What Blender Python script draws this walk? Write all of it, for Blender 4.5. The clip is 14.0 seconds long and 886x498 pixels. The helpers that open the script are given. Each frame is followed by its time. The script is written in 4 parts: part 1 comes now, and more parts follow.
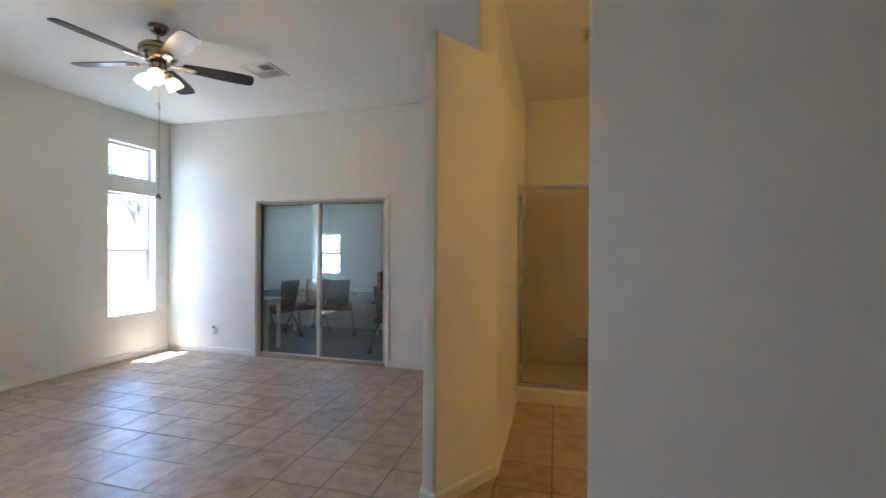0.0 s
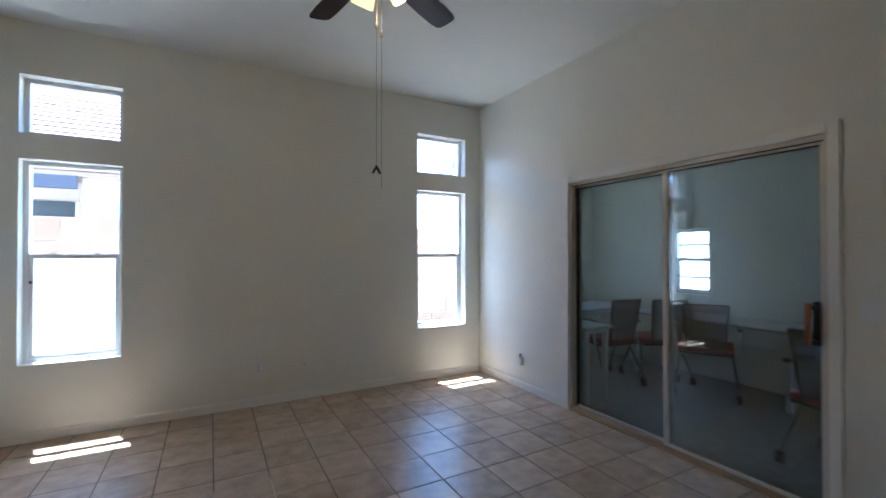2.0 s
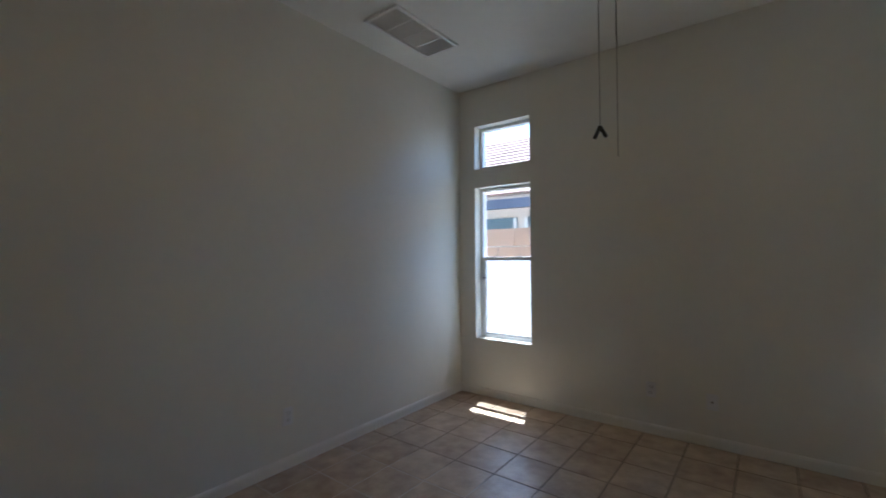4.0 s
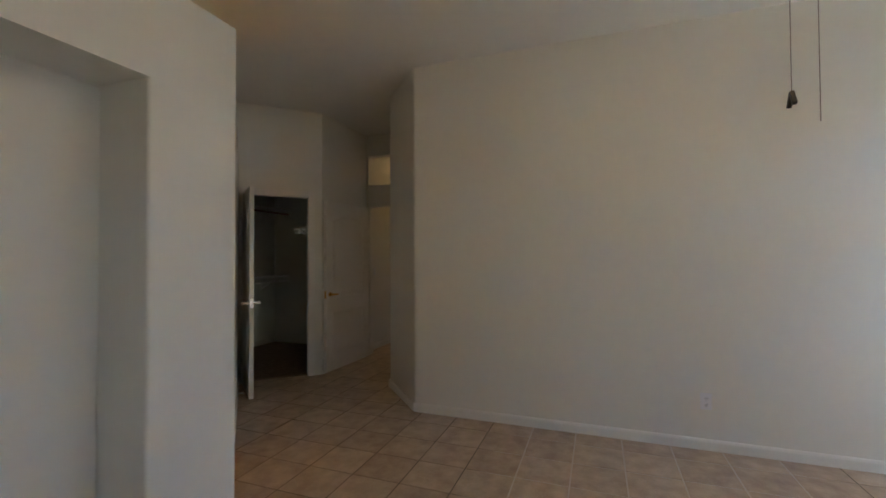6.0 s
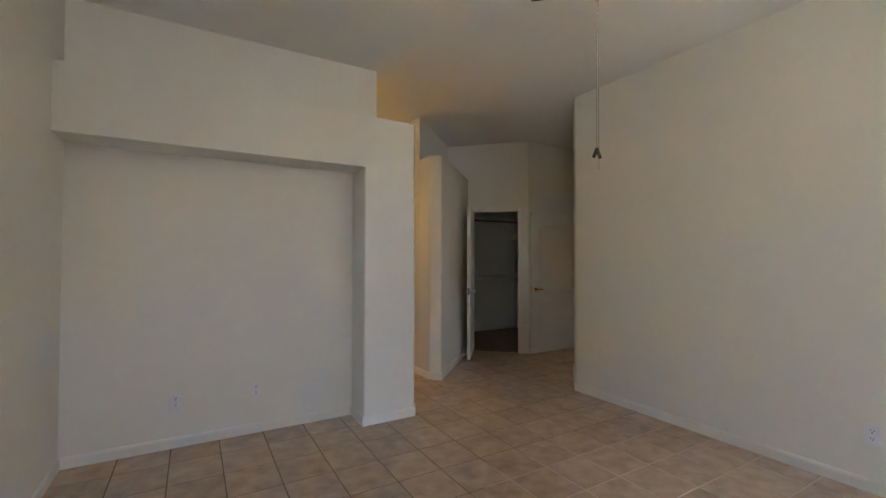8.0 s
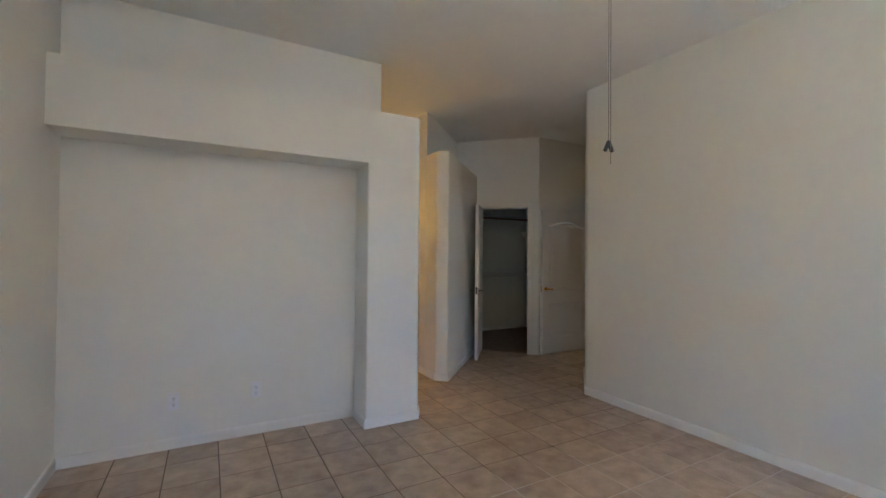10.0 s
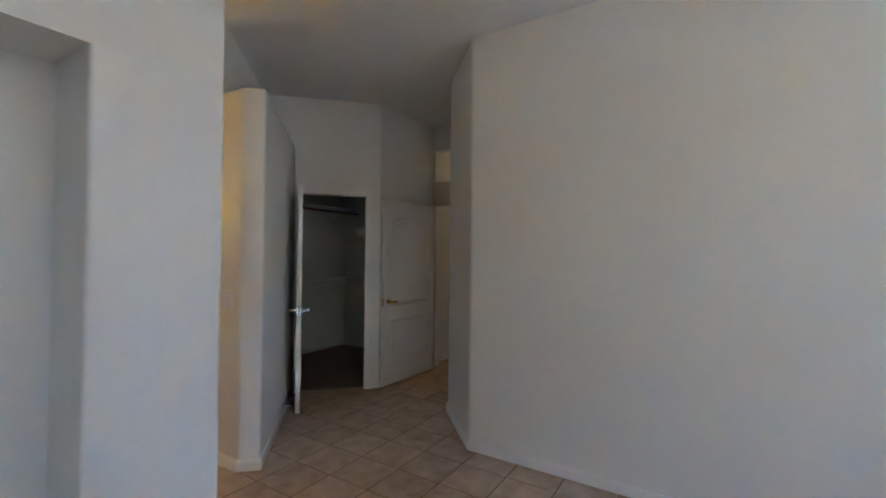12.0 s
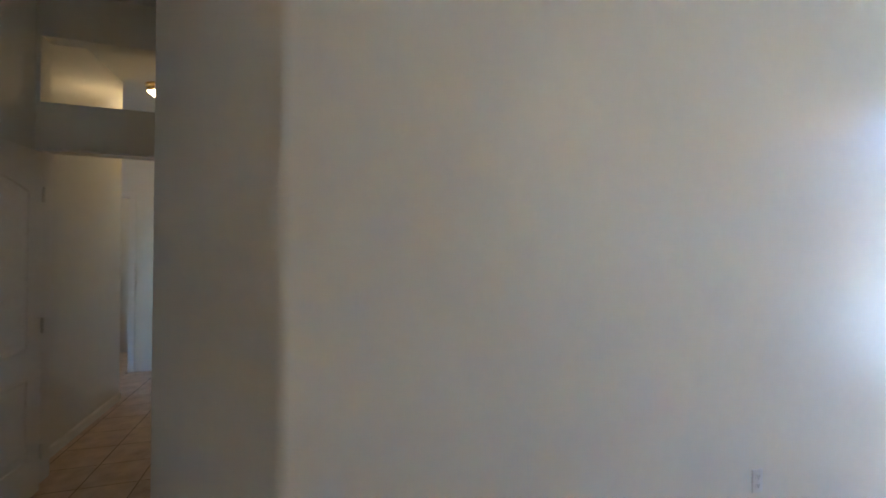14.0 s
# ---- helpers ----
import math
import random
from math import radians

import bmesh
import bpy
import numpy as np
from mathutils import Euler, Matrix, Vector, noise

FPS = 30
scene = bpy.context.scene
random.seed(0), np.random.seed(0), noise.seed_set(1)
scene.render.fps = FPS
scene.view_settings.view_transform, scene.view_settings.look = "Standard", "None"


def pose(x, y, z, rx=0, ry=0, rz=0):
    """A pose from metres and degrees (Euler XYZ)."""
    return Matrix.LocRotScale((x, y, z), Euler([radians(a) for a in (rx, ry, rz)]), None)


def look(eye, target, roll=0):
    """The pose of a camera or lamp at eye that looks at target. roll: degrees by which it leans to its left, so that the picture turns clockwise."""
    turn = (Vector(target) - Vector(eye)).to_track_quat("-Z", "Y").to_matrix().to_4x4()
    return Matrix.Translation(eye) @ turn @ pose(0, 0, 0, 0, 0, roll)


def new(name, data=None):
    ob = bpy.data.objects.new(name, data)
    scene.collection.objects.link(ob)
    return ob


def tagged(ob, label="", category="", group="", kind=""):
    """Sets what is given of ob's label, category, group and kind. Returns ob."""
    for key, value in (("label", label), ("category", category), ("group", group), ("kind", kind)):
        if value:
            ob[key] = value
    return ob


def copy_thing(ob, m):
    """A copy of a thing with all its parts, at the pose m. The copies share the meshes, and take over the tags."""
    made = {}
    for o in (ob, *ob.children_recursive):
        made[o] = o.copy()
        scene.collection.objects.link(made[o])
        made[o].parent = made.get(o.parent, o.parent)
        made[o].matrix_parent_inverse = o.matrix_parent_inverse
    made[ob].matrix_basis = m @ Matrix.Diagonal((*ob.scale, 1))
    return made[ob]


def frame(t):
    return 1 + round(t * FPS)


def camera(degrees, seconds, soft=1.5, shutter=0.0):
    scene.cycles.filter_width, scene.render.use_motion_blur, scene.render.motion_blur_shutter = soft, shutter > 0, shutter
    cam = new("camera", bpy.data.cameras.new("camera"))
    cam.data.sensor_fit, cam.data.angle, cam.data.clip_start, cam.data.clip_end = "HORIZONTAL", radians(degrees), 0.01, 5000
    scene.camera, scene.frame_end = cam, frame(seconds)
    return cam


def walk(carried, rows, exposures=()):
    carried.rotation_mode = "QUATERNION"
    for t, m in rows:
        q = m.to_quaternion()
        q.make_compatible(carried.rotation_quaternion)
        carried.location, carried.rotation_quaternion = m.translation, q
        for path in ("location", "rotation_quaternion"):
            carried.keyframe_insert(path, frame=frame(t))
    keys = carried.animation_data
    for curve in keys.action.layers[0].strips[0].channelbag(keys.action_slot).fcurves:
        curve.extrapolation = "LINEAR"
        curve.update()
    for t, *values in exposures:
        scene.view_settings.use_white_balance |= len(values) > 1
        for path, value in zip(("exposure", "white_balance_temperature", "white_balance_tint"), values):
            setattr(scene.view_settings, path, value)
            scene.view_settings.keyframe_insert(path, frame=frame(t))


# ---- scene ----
cam = camera(92.7, 14.0, shutter=0.25)
PATH = [
    (0, (-0.439, -0.707, 1.38), (1.492, -0.187, 1.381), 0.3),
    (0.5, (-0.025, -0.504, 1.376), (1.768, 0.383, 1.382), 0.1),
    (1, (0.519, -0.277, 1.373), (2.081, 0.973, 1.382), -0.1),
    (1.5, (0.957, -0.005, 1.385), (2.285, 1.491, 1.396), 0.0),
    (2, (1.404, 0.288, 1.369), (2.368, 2.04, 1.389), 0.0),
    (2.5, (1.731, 0.571, 1.366), (2.185, 2.519, 1.387), 0.1),
    (3, (2.005, 0.869, 1.354), (1.992, 2.869, 1.384), -0.0),
    (3.5, (2.245, 0.946, 1.378), (1.735, 2.879, 1.41), -0.0),
    (4, (2.518, 0.862, 1.386), (1.299, 2.448, 1.415), -0.5),
    (6.5, (3.501, 2.167, 1.361), (1.823, 1.08, 1.398), -0.1),
    (7, (3.476, 2.599, 1.364), (2.026, 1.221, 1.404), -0.1),
    (7.5, (3.427, 2.969, 1.37), (2.219, 1.376, 1.412), -0.1),
    (8, (3.438, 3.318, 1.364), (2.421, 1.596, 1.409), 0.1),
    (10.5, (3.237, 3.173, 1.393), (2.267, 1.424, 1.422), 0.5),
    (11, (3.049, 2.686, 1.407), (1.763, 1.154, 1.441), 0.2),
    (11.5, (2.934, 2.202, 1.417), (1.482, 0.826, 1.445), 0.5),
    (12, (2.765, 1.728, 1.432), (1.077, 0.655, 1.462), 0.6),
    (12.2, (2.688, 1.537, 1.426), (0.899, 0.644, 1.458), 0.3),
    (12.5, (2.505, 1.341, 1.437), (0.628, 0.652, 1.471), 0.6),
    (12.9, (2.3, 0.966, 1.429), (0.323, 0.662, 1.461), 0.6),
    (13.4, (1.936, 0.626, 1.442), (-0.055, 0.807, 1.467), 0.6),
    (13.7, (1.73, 0.484, 1.444), (-0.231, 0.874, 1.479), 0.4),
    (14, (1.513, 0.278, 1.474), (-0.385, 0.908, 1.479), 0.6),
]
EXPOSURES = [(0.0, 4.47, 4720, 4), (0.5, 4.11, 4560, 4), (1.0, 3.81, 4510, 4), (2.0, 3.43, 4680, 4), (3.0, 2.55, 4720, 4), (3.5, 2.34, 4740, 4), (4.0, 2.52, 4920, 4), (6.5, 4.04, 5360, 5), (8.0, 4.21, 5250, 5), (10.5, 4.42, 4820, 5), (12.0, 4.38, 4580, 5), (13.0, 4.51, 4710, 5), (14.0, 4.51, 4660, 4)]
walk(cam, [(t, look(eye, target, roll)) for t, eye, target, roll in PATH], EXPOSURES)

# ---- world, sun, exposure ----
world = bpy.data.worlds.new("world")
scene.world = world
world.use_nodes = True
sky = world.node_tree.nodes.new("ShaderNodeTexSky")
sky.sky_type, sky.sun_disc = "NISHITA", False
sky.sun_elevation, sky.sun_rotation = radians(71), radians(-16)
world.node_tree.nodes["Background"].inputs["Strength"].default_value = 0.15
world.node_tree.links.new(sky.outputs[0], world.node_tree.nodes["Background"].inputs["Color"])
sun = new("sun", bpy.data.lights.new("sun", "SUN"))
sun.data.energy, sun.data.angle, sun.data.color = 5.0, radians(0.53), (1.0, 0.95, 0.88)
sun.matrix_world = look((-0.95, 3.28, 10.0), (0, 0, 0))

# ---- plan, metres: x = 0 west wall, y = 0 niche front, z = 0 tile ----
W, D, H = 4.175, 4.43, 3.06          # bedroom
LEDGE, NICHE = 2.545, 2.12           # plant ledge, niche head
SUN_X, SUN_H = 6.28, 2.5              # sunroom far wall, its ceiling
TPX, TPY, TX, TY = 0.3045, 0.3225, 2.036, 0.605   # tile pitches and one grid crossing


# ---- materials ----
def mat(name, col, rough=0.5, metal=0.0, var=0.08, vscale=2.0, bump=0.0, bscale=150.0, rand=0.0, spec=0.5, rvar=0.0, col2=None, fine=0.45):
    m = bpy.data.materials.new(name)
    m.use_nodes = True
    nt, b = m.node_tree, m.node_tree.nodes["Principled BSDF"]
    b.inputs["Roughness"].default_value, b.inputs["Metallic"].default_value = rough, metal
    b.inputs["Specular IOR Level"].default_value = spec
    tc = nt.nodes.new("ShaderNodeTexCoord")
    vec = tc.outputs["Object"]
    info = nt.nodes.new("ShaderNodeObjectInfo")
    if rand:
        mul = nt.nodes.new("ShaderNodeMath")
        mul.operation, mul.inputs[1].default_value = "MULTIPLY", 40.0
        nt.links.new(info.outputs["Random"], mul.inputs[0])
        add = nt.nodes.new("ShaderNodeVectorMath")
        nt.links.new(vec, add.inputs[0])
        nt.links.new(mul.outputs[0], add.inputs[1])
        vec = add.outputs[0]
    big, small = nt.nodes.new("ShaderNodeTexNoise"), nt.nodes.new("ShaderNodeTexNoise")
    big.inputs["Scale"].default_value, small.inputs["Scale"].default_value = vscale, vscale * 11
    big.inputs["Detail"].default_value, small.inputs["Detail"].default_value = 4, 3
    for n in (big, small):
        nt.links.new(vec, n.inputs["Vector"])
    mean = nt.nodes.new("ShaderNodeMath")
    mean.operation = "MULTIPLY_ADD"
    nt.links.new(small.outputs["Fac"], mean.inputs[0])
    mean.inputs[1].default_value = fine
    half = nt.nodes.new("ShaderNodeMath")
    half.operation, half.inputs[1].default_value = "MULTIPLY", 1.0 - fine
    nt.links.new(big.outputs["Fac"], half.inputs[0])
    nt.links.new(half.outputs[0], mean.inputs[2])
    fac = mean.outputs[0]
    if rand:
        off = nt.nodes.new("ShaderNodeMath")
        off.operation, off.inputs[1].default_value = "MULTIPLY_ADD", rand
        nt.links.new(info.outputs["Random"], off.inputs[0])
        nt.links.new(fac, off.inputs[2])
        fac = off.outputs[0]
    ramp = nt.nodes.new("ShaderNodeValToRGB")
    lo = tuple(c * (1 - 2 * var) for c in col)
    hi = col2 or tuple(min(c * (1 + 2 * var), 0.95) for c in col)
    ramp.color_ramp.elements[0].position, ramp.color_ramp.elements[1].position = 0.3, 0.72 + rand
    ramp.color_ramp.elements[0].color, ramp.color_ramp.elements[1].color = (*lo, 1), (*hi, 1)
    nt.links.new(fac, ramp.inputs[0])
    nt.links.new(ramp.outputs[0], b.inputs["Base Color"])
    if rvar:
        r = nt.nodes.new("ShaderNodeMapRange")
        r.inputs["To Min"].default_value, r.inputs["To Max"].default_value = rough - rvar, rough + rvar
        nt.links.new(fac, r.inputs["Value"])
        nt.links.new(r.outputs[0], b.inputs["Roughness"])
    if bump:
        t = nt.nodes.new("ShaderNodeTexNoise")
        t.inputs["Scale"].default_value, t.inputs["Detail"].default_value = bscale, 2
        nt.links.new(vec, t.inputs["Vector"])
        bp = nt.nodes.new("ShaderNodeBump")
        bp.inputs["Strength"].default_value, bp.inputs["Distance"].default_value = bump, 0.004
        nt.links.new(t.outputs["Fac"], bp.inputs["Height"])
        nt.links.new(bp.outputs[0], b.inputs["Normal"])
    return m


def glow(name, col, strength):
    m = mat(name, (0.9, 0.88, 0.82), 0.35, var=0.01)
    b = m.node_tree.nodes["Principled BSDF"]
    b.inputs["Emission Color"].default_value, b.inputs["Emission Strength"].default_value = (*col, 1), strength
    return m


def pane_glass(name, tint, gloss=1.0, base=0.04):
    m = bpy.data.materials.new(name)
    m.use_nodes = True
    nt = m.node_tree
    nt.nodes.remove(nt.nodes["Principled BSDF"])
    tr, gl, mix, lw = (nt.nodes.new("ShaderNode" + k) for k in ("BsdfTransparent", "BsdfGlossy", "MixShader", "LayerWeight"))
    tr.inputs["Color"].default_value = (*tint, 1)
    gl.inputs["Roughness"].default_value = 0.01
    gl.inputs["Color"].default_value = (gloss, gloss, gloss, 1)
    lw.inputs["Blend"].default_value = 0.5
    p, s = nt.nodes.new("ShaderNodeMath"), nt.nodes.new("ShaderNodeMath")
    p.operation, p.inputs[1].default_value = "POWER", 5.0
    s.operation, s.inputs[1].default_value, s.inputs[2].default_value = "MULTIPLY_ADD", 1.0 - base, base
    nt.links.new(lw.outputs["Facing"], p.inputs[0])
    nt.links.new(p.outputs[0], s.inputs[0])
    nt.links.new(s.outputs[0], mix.inputs[0])
    nt.links.new(tr.outputs[0], mix.inputs[1])
    nt.links.new(gl.outputs[0], mix.inputs[2])
    nt.links.new(mix.outputs[0], nt.nodes["Material Output"].inputs["Surface"])
    return m


def banded(name, dark, light, scale, axis, rough):
    """Wood-like streaks along one axis."""
    m = mat(name, light, rough)
    nt, b = m.node_tree, m.node_tree.nodes["Principled BSDF"]
    tc, mp, nz, rp = (nt.nodes.new("ShaderNode" + k) for k in ("TexCoord", "Mapping", "TexNoise", "ValToRGB"))
    s = [scale, scale, scale]
    s[axis] = scale * 0.06
    mp.inputs["Scale"].default_value = s
    nz.inputs["Scale"].default_value, nz.inputs["Detail"].default_value = 1.0, 5
    rp.color_ramp.elements[0].position, rp.color_ramp.elements[1].position = 0.35, 0.7
    rp.color_ramp.elements[0].color, rp.color_ramp.elements[1].color = (*dark, 1), (*light, 1)
    nt.links.new(tc.outputs["Object"], mp.inputs[0])
    nt.links.new(mp.outputs[0], nz.inputs["Vector"])
    nt.links.new(nz.outputs["Fac"], rp.inputs[0])
    nt.links.new(rp.outputs[0], b.inputs["Base Color"])
    b.inputs["Specular IOR Level"].default_value = 0.3
    return m


WALL = mat("wall_paint", (0.785, 0.768, 0.685), 0.43, var=0.012, vscale=1.3, bump=0.16, bscale=95, spec=0.45)
CEIL = mat("ceiling_paint", (0.80, 0.788, 0.725), 0.7, var=0.012, vscale=1.0, bump=0.2, bscale=80, spec=0.3)
TRIM = mat("trim_paint", (0.80, 0.775, 0.71), 0.32, var=0.015, vscale=4, spec=0.5)
DOOR = mat("door_paint", (0.83, 0.80, 0.73), 0.30, var=0.015, vscale=3, bump=0.05, bscale=60)
TILEM = mat("floor_tile", (0.50, 0.308, 0.172), 0.34, var=0.22, vscale=9, bump=0.05, bscale=14, fine=0.25, rand=0.16, spec=0.75, rvar=0.04, col2=(0.655, 0.505, 0.35))
GROUT = mat("grout", (0.18, 0.145, 0.112), 0.85, var=0.2, vscale=5, bump=0.2, bscale=200)


def clean_grout(m):
    """Foot traffic has darkened the joints; where a bed stood against the west wall they stay pale."""
    nt, b = m.node_tree, m.node_tree.nodes["Principled BSDF"]
    old = b.inputs["Base Color"].links[0].from_socket
    tc, nz, warp, sep, mix = (nt.nodes.new("ShaderNode" + k) for k in ("TexCoord", "TexNoise", "VectorMath", "SeparateXYZ", "MixRGB"))
    nz.inputs["Scale"].default_value = 3.0
    warp.operation, warp.inputs[1].default_value = "MULTIPLY_ADD", (0.25, 0.25, 0.0)
    nt.links.new(tc.outputs["Object"], nz.inputs["Vector"])
    nt.links.new(nz.outputs["Color"], warp.inputs[0])
    nt.links.new(tc.outputs["Object"], warp.inputs[2])
    nt.links.new(warp.outputs[0], sep.inputs[0])
    fac = None
    for axis, lo, hi in (("X", 2.05, 1.97), ("Y", 1.12, 1.22), ("Y", 3.25, 3.1)):
        r = nt.nodes.new("ShaderNodeMapRange")
        r.inputs["From Min"].default_value, r.inputs["From Max"].default_value = lo, hi
        nt.links.new(sep.outputs[axis], r.inputs["Value"])
        if fac:
            mul = nt.nodes.new("ShaderNodeMath")
            mul.operation = "MULTIPLY"
            nt.links.new(fac, mul.inputs[0])
            nt.links.new(r.outputs[0], mul.inputs[1])
            fac = mul.outputs[0]
        else:
            fac = r.outputs[0]
    mix.inputs["Color2"].default_value = (0.62, 0.55, 0.47, 1)
    nt.links.new(fac, mix.inputs["Fac"])
    nt.links.new(old, mix.inputs["Color1"])
    nt.links.new(mix.outputs[0], b.inputs["Base Color"])


clean_grout(GROUT)
VINYL = mat("window_vinyl", (0.80, 0.80, 0.80), 0.35, var=0.01)
SLIDEM = mat("slider_aluminium", (0.62, 0.56, 0.48), 0.35, metal=0.1, var=0.04, vscale=6)
TRACK = banded("track_wood", (0.30, 0.20, 0.11), (0.48, 0.35, 0.21), 30, 1, 0.45)
BRONZE = mat("dark_gasket", (0.05, 0.045, 0.04), 0.5, var=0.1)
PLATE = mat("plastic_plate", (0.78, 0.785, 0.79), 0.3, var=0.01)
SLOT = mat("outlet_slot", (0.03, 0.03, 0.03), 0.5)
CHROME = mat("chrome", (0.58, 0.58, 0.60), 0.14, metal=1.0, var=0.03)
NICKEL = mat("brushed_nickel", (0.36, 0.31, 0.25), 0.22, metal=1.0, var=0.06, vscale=20)
BRASS = mat("polished_brass", (0.80, 0.52, 0.16), 0.18, metal=1.0, var=0.05, vscale=15)
BLADE = banded("blade_walnut", (0.014, 0.010, 0.009), (0.034, 0.024, 0.021), 30, 0, 0.34)
ROD = banded("rod_wood", (0.10, 0.04, 0.02), (0.22, 0.10, 0.05), 30, 0, 0.4)
GRIP = banded("grip_wood", (0.20, 0.07, 0.03), (0.42, 0.17, 0.07), 60, 2, 0.4)
BLACK = mat("black_plastic", (0.018, 0.018, 0.02), 0.4, var=0.1)
SHADE = glow("lit_frosted_glass", (1.0, 0.56, 0.15), 0.19)
GLOBE = glow("lit_globe", (1.0, 0.48, 0.085), 2.85)
HALLG = glow("lit_hall_glass", (1.0, 0.56, 0.19), 1.15)
BACKG = glow("lit_back_room_glass", (1.0, 0.60, 0.22), 0.8)
DAYLIGHT_FILTER = pane_glass("added_light_filter", (0.42, 0.42, 0.40), 0.3)
WIN_GLASS = pane_glass("window_glass", (0.97, 0.98, 0.98))
SLIDER_GLASS = pane_glass("tinted_slider_glass", (0.72, 0.755, 0.745), base=0.07)
SHOWER_GLASS = pane_glass("shower_glass", (0.90, 0.88, 0.82))
ACRYL = mat("shower_acrylic", (0.80, 0.74, 0.62), 0.25, var=0.02)
VENTM = mat("vent_metal", (0.74, 0.73, 0.70), 0.45, var=0.03)
VDARK = mat("vent_dark", (0.28, 0.275, 0.25), 0.8, var=0.1)
CARPET = mat("grey_carpet", (0.30, 0.295, 0.27), 0.95, var=0.2, vscale=20, bump=0.5, bscale=400)
# brown that carries the closet floor's shade in its colour
CLOSET_SHADE = mat("closet_shade_brown", (0.25, 0.19, 0.14), 0.95, var=0.2, vscale=20, bump=0.5, bscale=400)
TABLEM = mat("white_laminate", (0.50, 0.51, 0.50), 0.3, var=0.02)
CHAIRM = mat("grey_chair_frame", (0.22, 0.23, 0.24), 0.35, metal=0.5, var=0.05)
LEGM = mat("silver_metal", (0.62, 0.63, 0.65), 0.3, metal=0.8, var=0.03)
MESH = mat("black_mesh", (0.045, 0.08, 0.115), 0.7, var=0.2, vscale=60, bump=0.5, bscale=600)
_tr, _mx = (MESH.node_tree.nodes.new("ShaderNode" + k) for k in ("BsdfTransparent", "MixShader"))
_mx.inputs[0].default_value = 0.4
MESH.node_tree.links.new(MESH.node_tree.nodes["Principled BSDF"].outputs[0], _mx.inputs[1])
MESH.node_tree.links.new(_tr.outputs[0], _mx.inputs[2])
MESH.node_tree.links.new(_mx.outputs[0], MESH.node_tree.nodes["Material Output"].inputs["Surface"])
RED = mat("red_fabric", (0.30, 0.05, 0.05), 0.85, var=0.15, vscale=20, bump=0.3, bscale=500)
BLOCKM = mat("tan_block", (0.345, 0.22, 0.145), 0.9, var=0.12, vscale=3, bump=0.5, bscale=60, rand=0.15)
MORTAR = mat("mortar", (0.52, 0.48, 0.43), 0.95, var=0.1, vscale=8, bump=0.3, bscale=80)
STUCCO = mat("stucco", (0.66, 0.61, 0.55), 0.9, var=0.04, vscale=2, bump=0.4, bscale=50)
ROOFM = mat("clay_roof_tile", (0.22, 0.13, 0.10), 0.85, var=0.15, vscale=3, bump=0.2, bscale=40, rand=0.2)
SLATE = mat("dark_slate", (0.09, 0.10, 0.13), 0.7, var=0.08)
FASCIA = mat("fascia_paint", (0.42, 0.36, 0.31), 0.7, var=0.05)
GRAVEL = mat("desert_gravel", (0.46, 0.42, 0.37), 0.95, var=0.2, vscale=6, bump=0.8, bscale=60)
LEAF = mat("leaf", (0.10, 0.125, 0.06), 0.6, var=0.3, vscale=4)
BARK = mat("bark", (0.14, 0.10, 0.07), 0.9, var=0.25, vscale=8, bump=0.6, bscale=40)
NEIGH_GLASS = mat("neighbour_window_glass", (0.05, 0.07, 0.09), 0.08, var=0.05)
SCREEN = bpy.data.materials.new("insect_screen")
SCREEN.use_nodes = True
_nt = SCREEN.node_tree
_tr, _df, _mx = (_nt.nodes.new("ShaderNode" + k) for k in ("BsdfTransparent", "BsdfTranslucent", "MixShader"))
_nt.nodes.remove(_nt.nodes["Principled BSDF"])
_df.inputs["Color"].default_value, _mx.inputs[0].default_value = (0.5, 0.5, 0.5, 1), 0.4
_nt.links.new(_tr.outputs[0], _mx.inputs[1])
_nt.links.new(_df.outputs[0], _mx.inputs[2])
_nt.links.new(_mx.outputs[0], _nt.nodes["Material Output"].inputs["Surface"])
SHADEF = mat("roller_shade", (0.50, 0.52, 0.53), 0.9, var=0.03)
_nt = SHADEF.node_tree
_tl, _mx = (_nt.nodes.new("ShaderNode" + k) for k in ("BsdfTranslucent", "MixShader"))
_tl.inputs["Color"].default_value, _mx.inputs[0].default_value = (0.42, 0.43, 0.42, 1), 0.35
_nt.links.new(_nt.nodes["Principled BSDF"].outputs[0], _mx.inputs[1])
_nt.links.new(_tl.outputs[0], _mx.inputs[2])
_nt.links.new(_mx.outputs[0], _nt.nodes["Material Output"].inputs["Surface"])


# ---- mesh helpers ----
def mesh_of(name, bm, material, smooth=False):
    bmesh.ops.recalc_face_normals(bm, faces=bm.faces)
    me = bpy.data.meshes.new(name)
    bm.to_mesh(me)
    bm.free()
    if material:
        me.materials.append(material)
    if smooth:
        me.polygons.foreach_set("use_smooth", [True] * len(me.polygons))
        me.set_sharp_from_angle(angle=radians(35))
    return me


def part(name, bm, material, parent, label="", smooth=False, m=None):
    ob = new(name, mesh_of(name, bm, material, smooth))
    ob.parent = parent
    if m is not None:
        ob.matrix_local = m
    return tagged(ob, label)


def solid(name, bm, material, label, category, kind="structure", smooth=False, group=""):
    return tagged(new(name, mesh_of(name, bm, material, smooth)), label, category, group, kind)


def thing(name, m, label, category, group=""):
    ob = new(name)
    ob.empty_display_size = 0.1
    ob.matrix_world = m
    return tagged(ob, label, category, group)


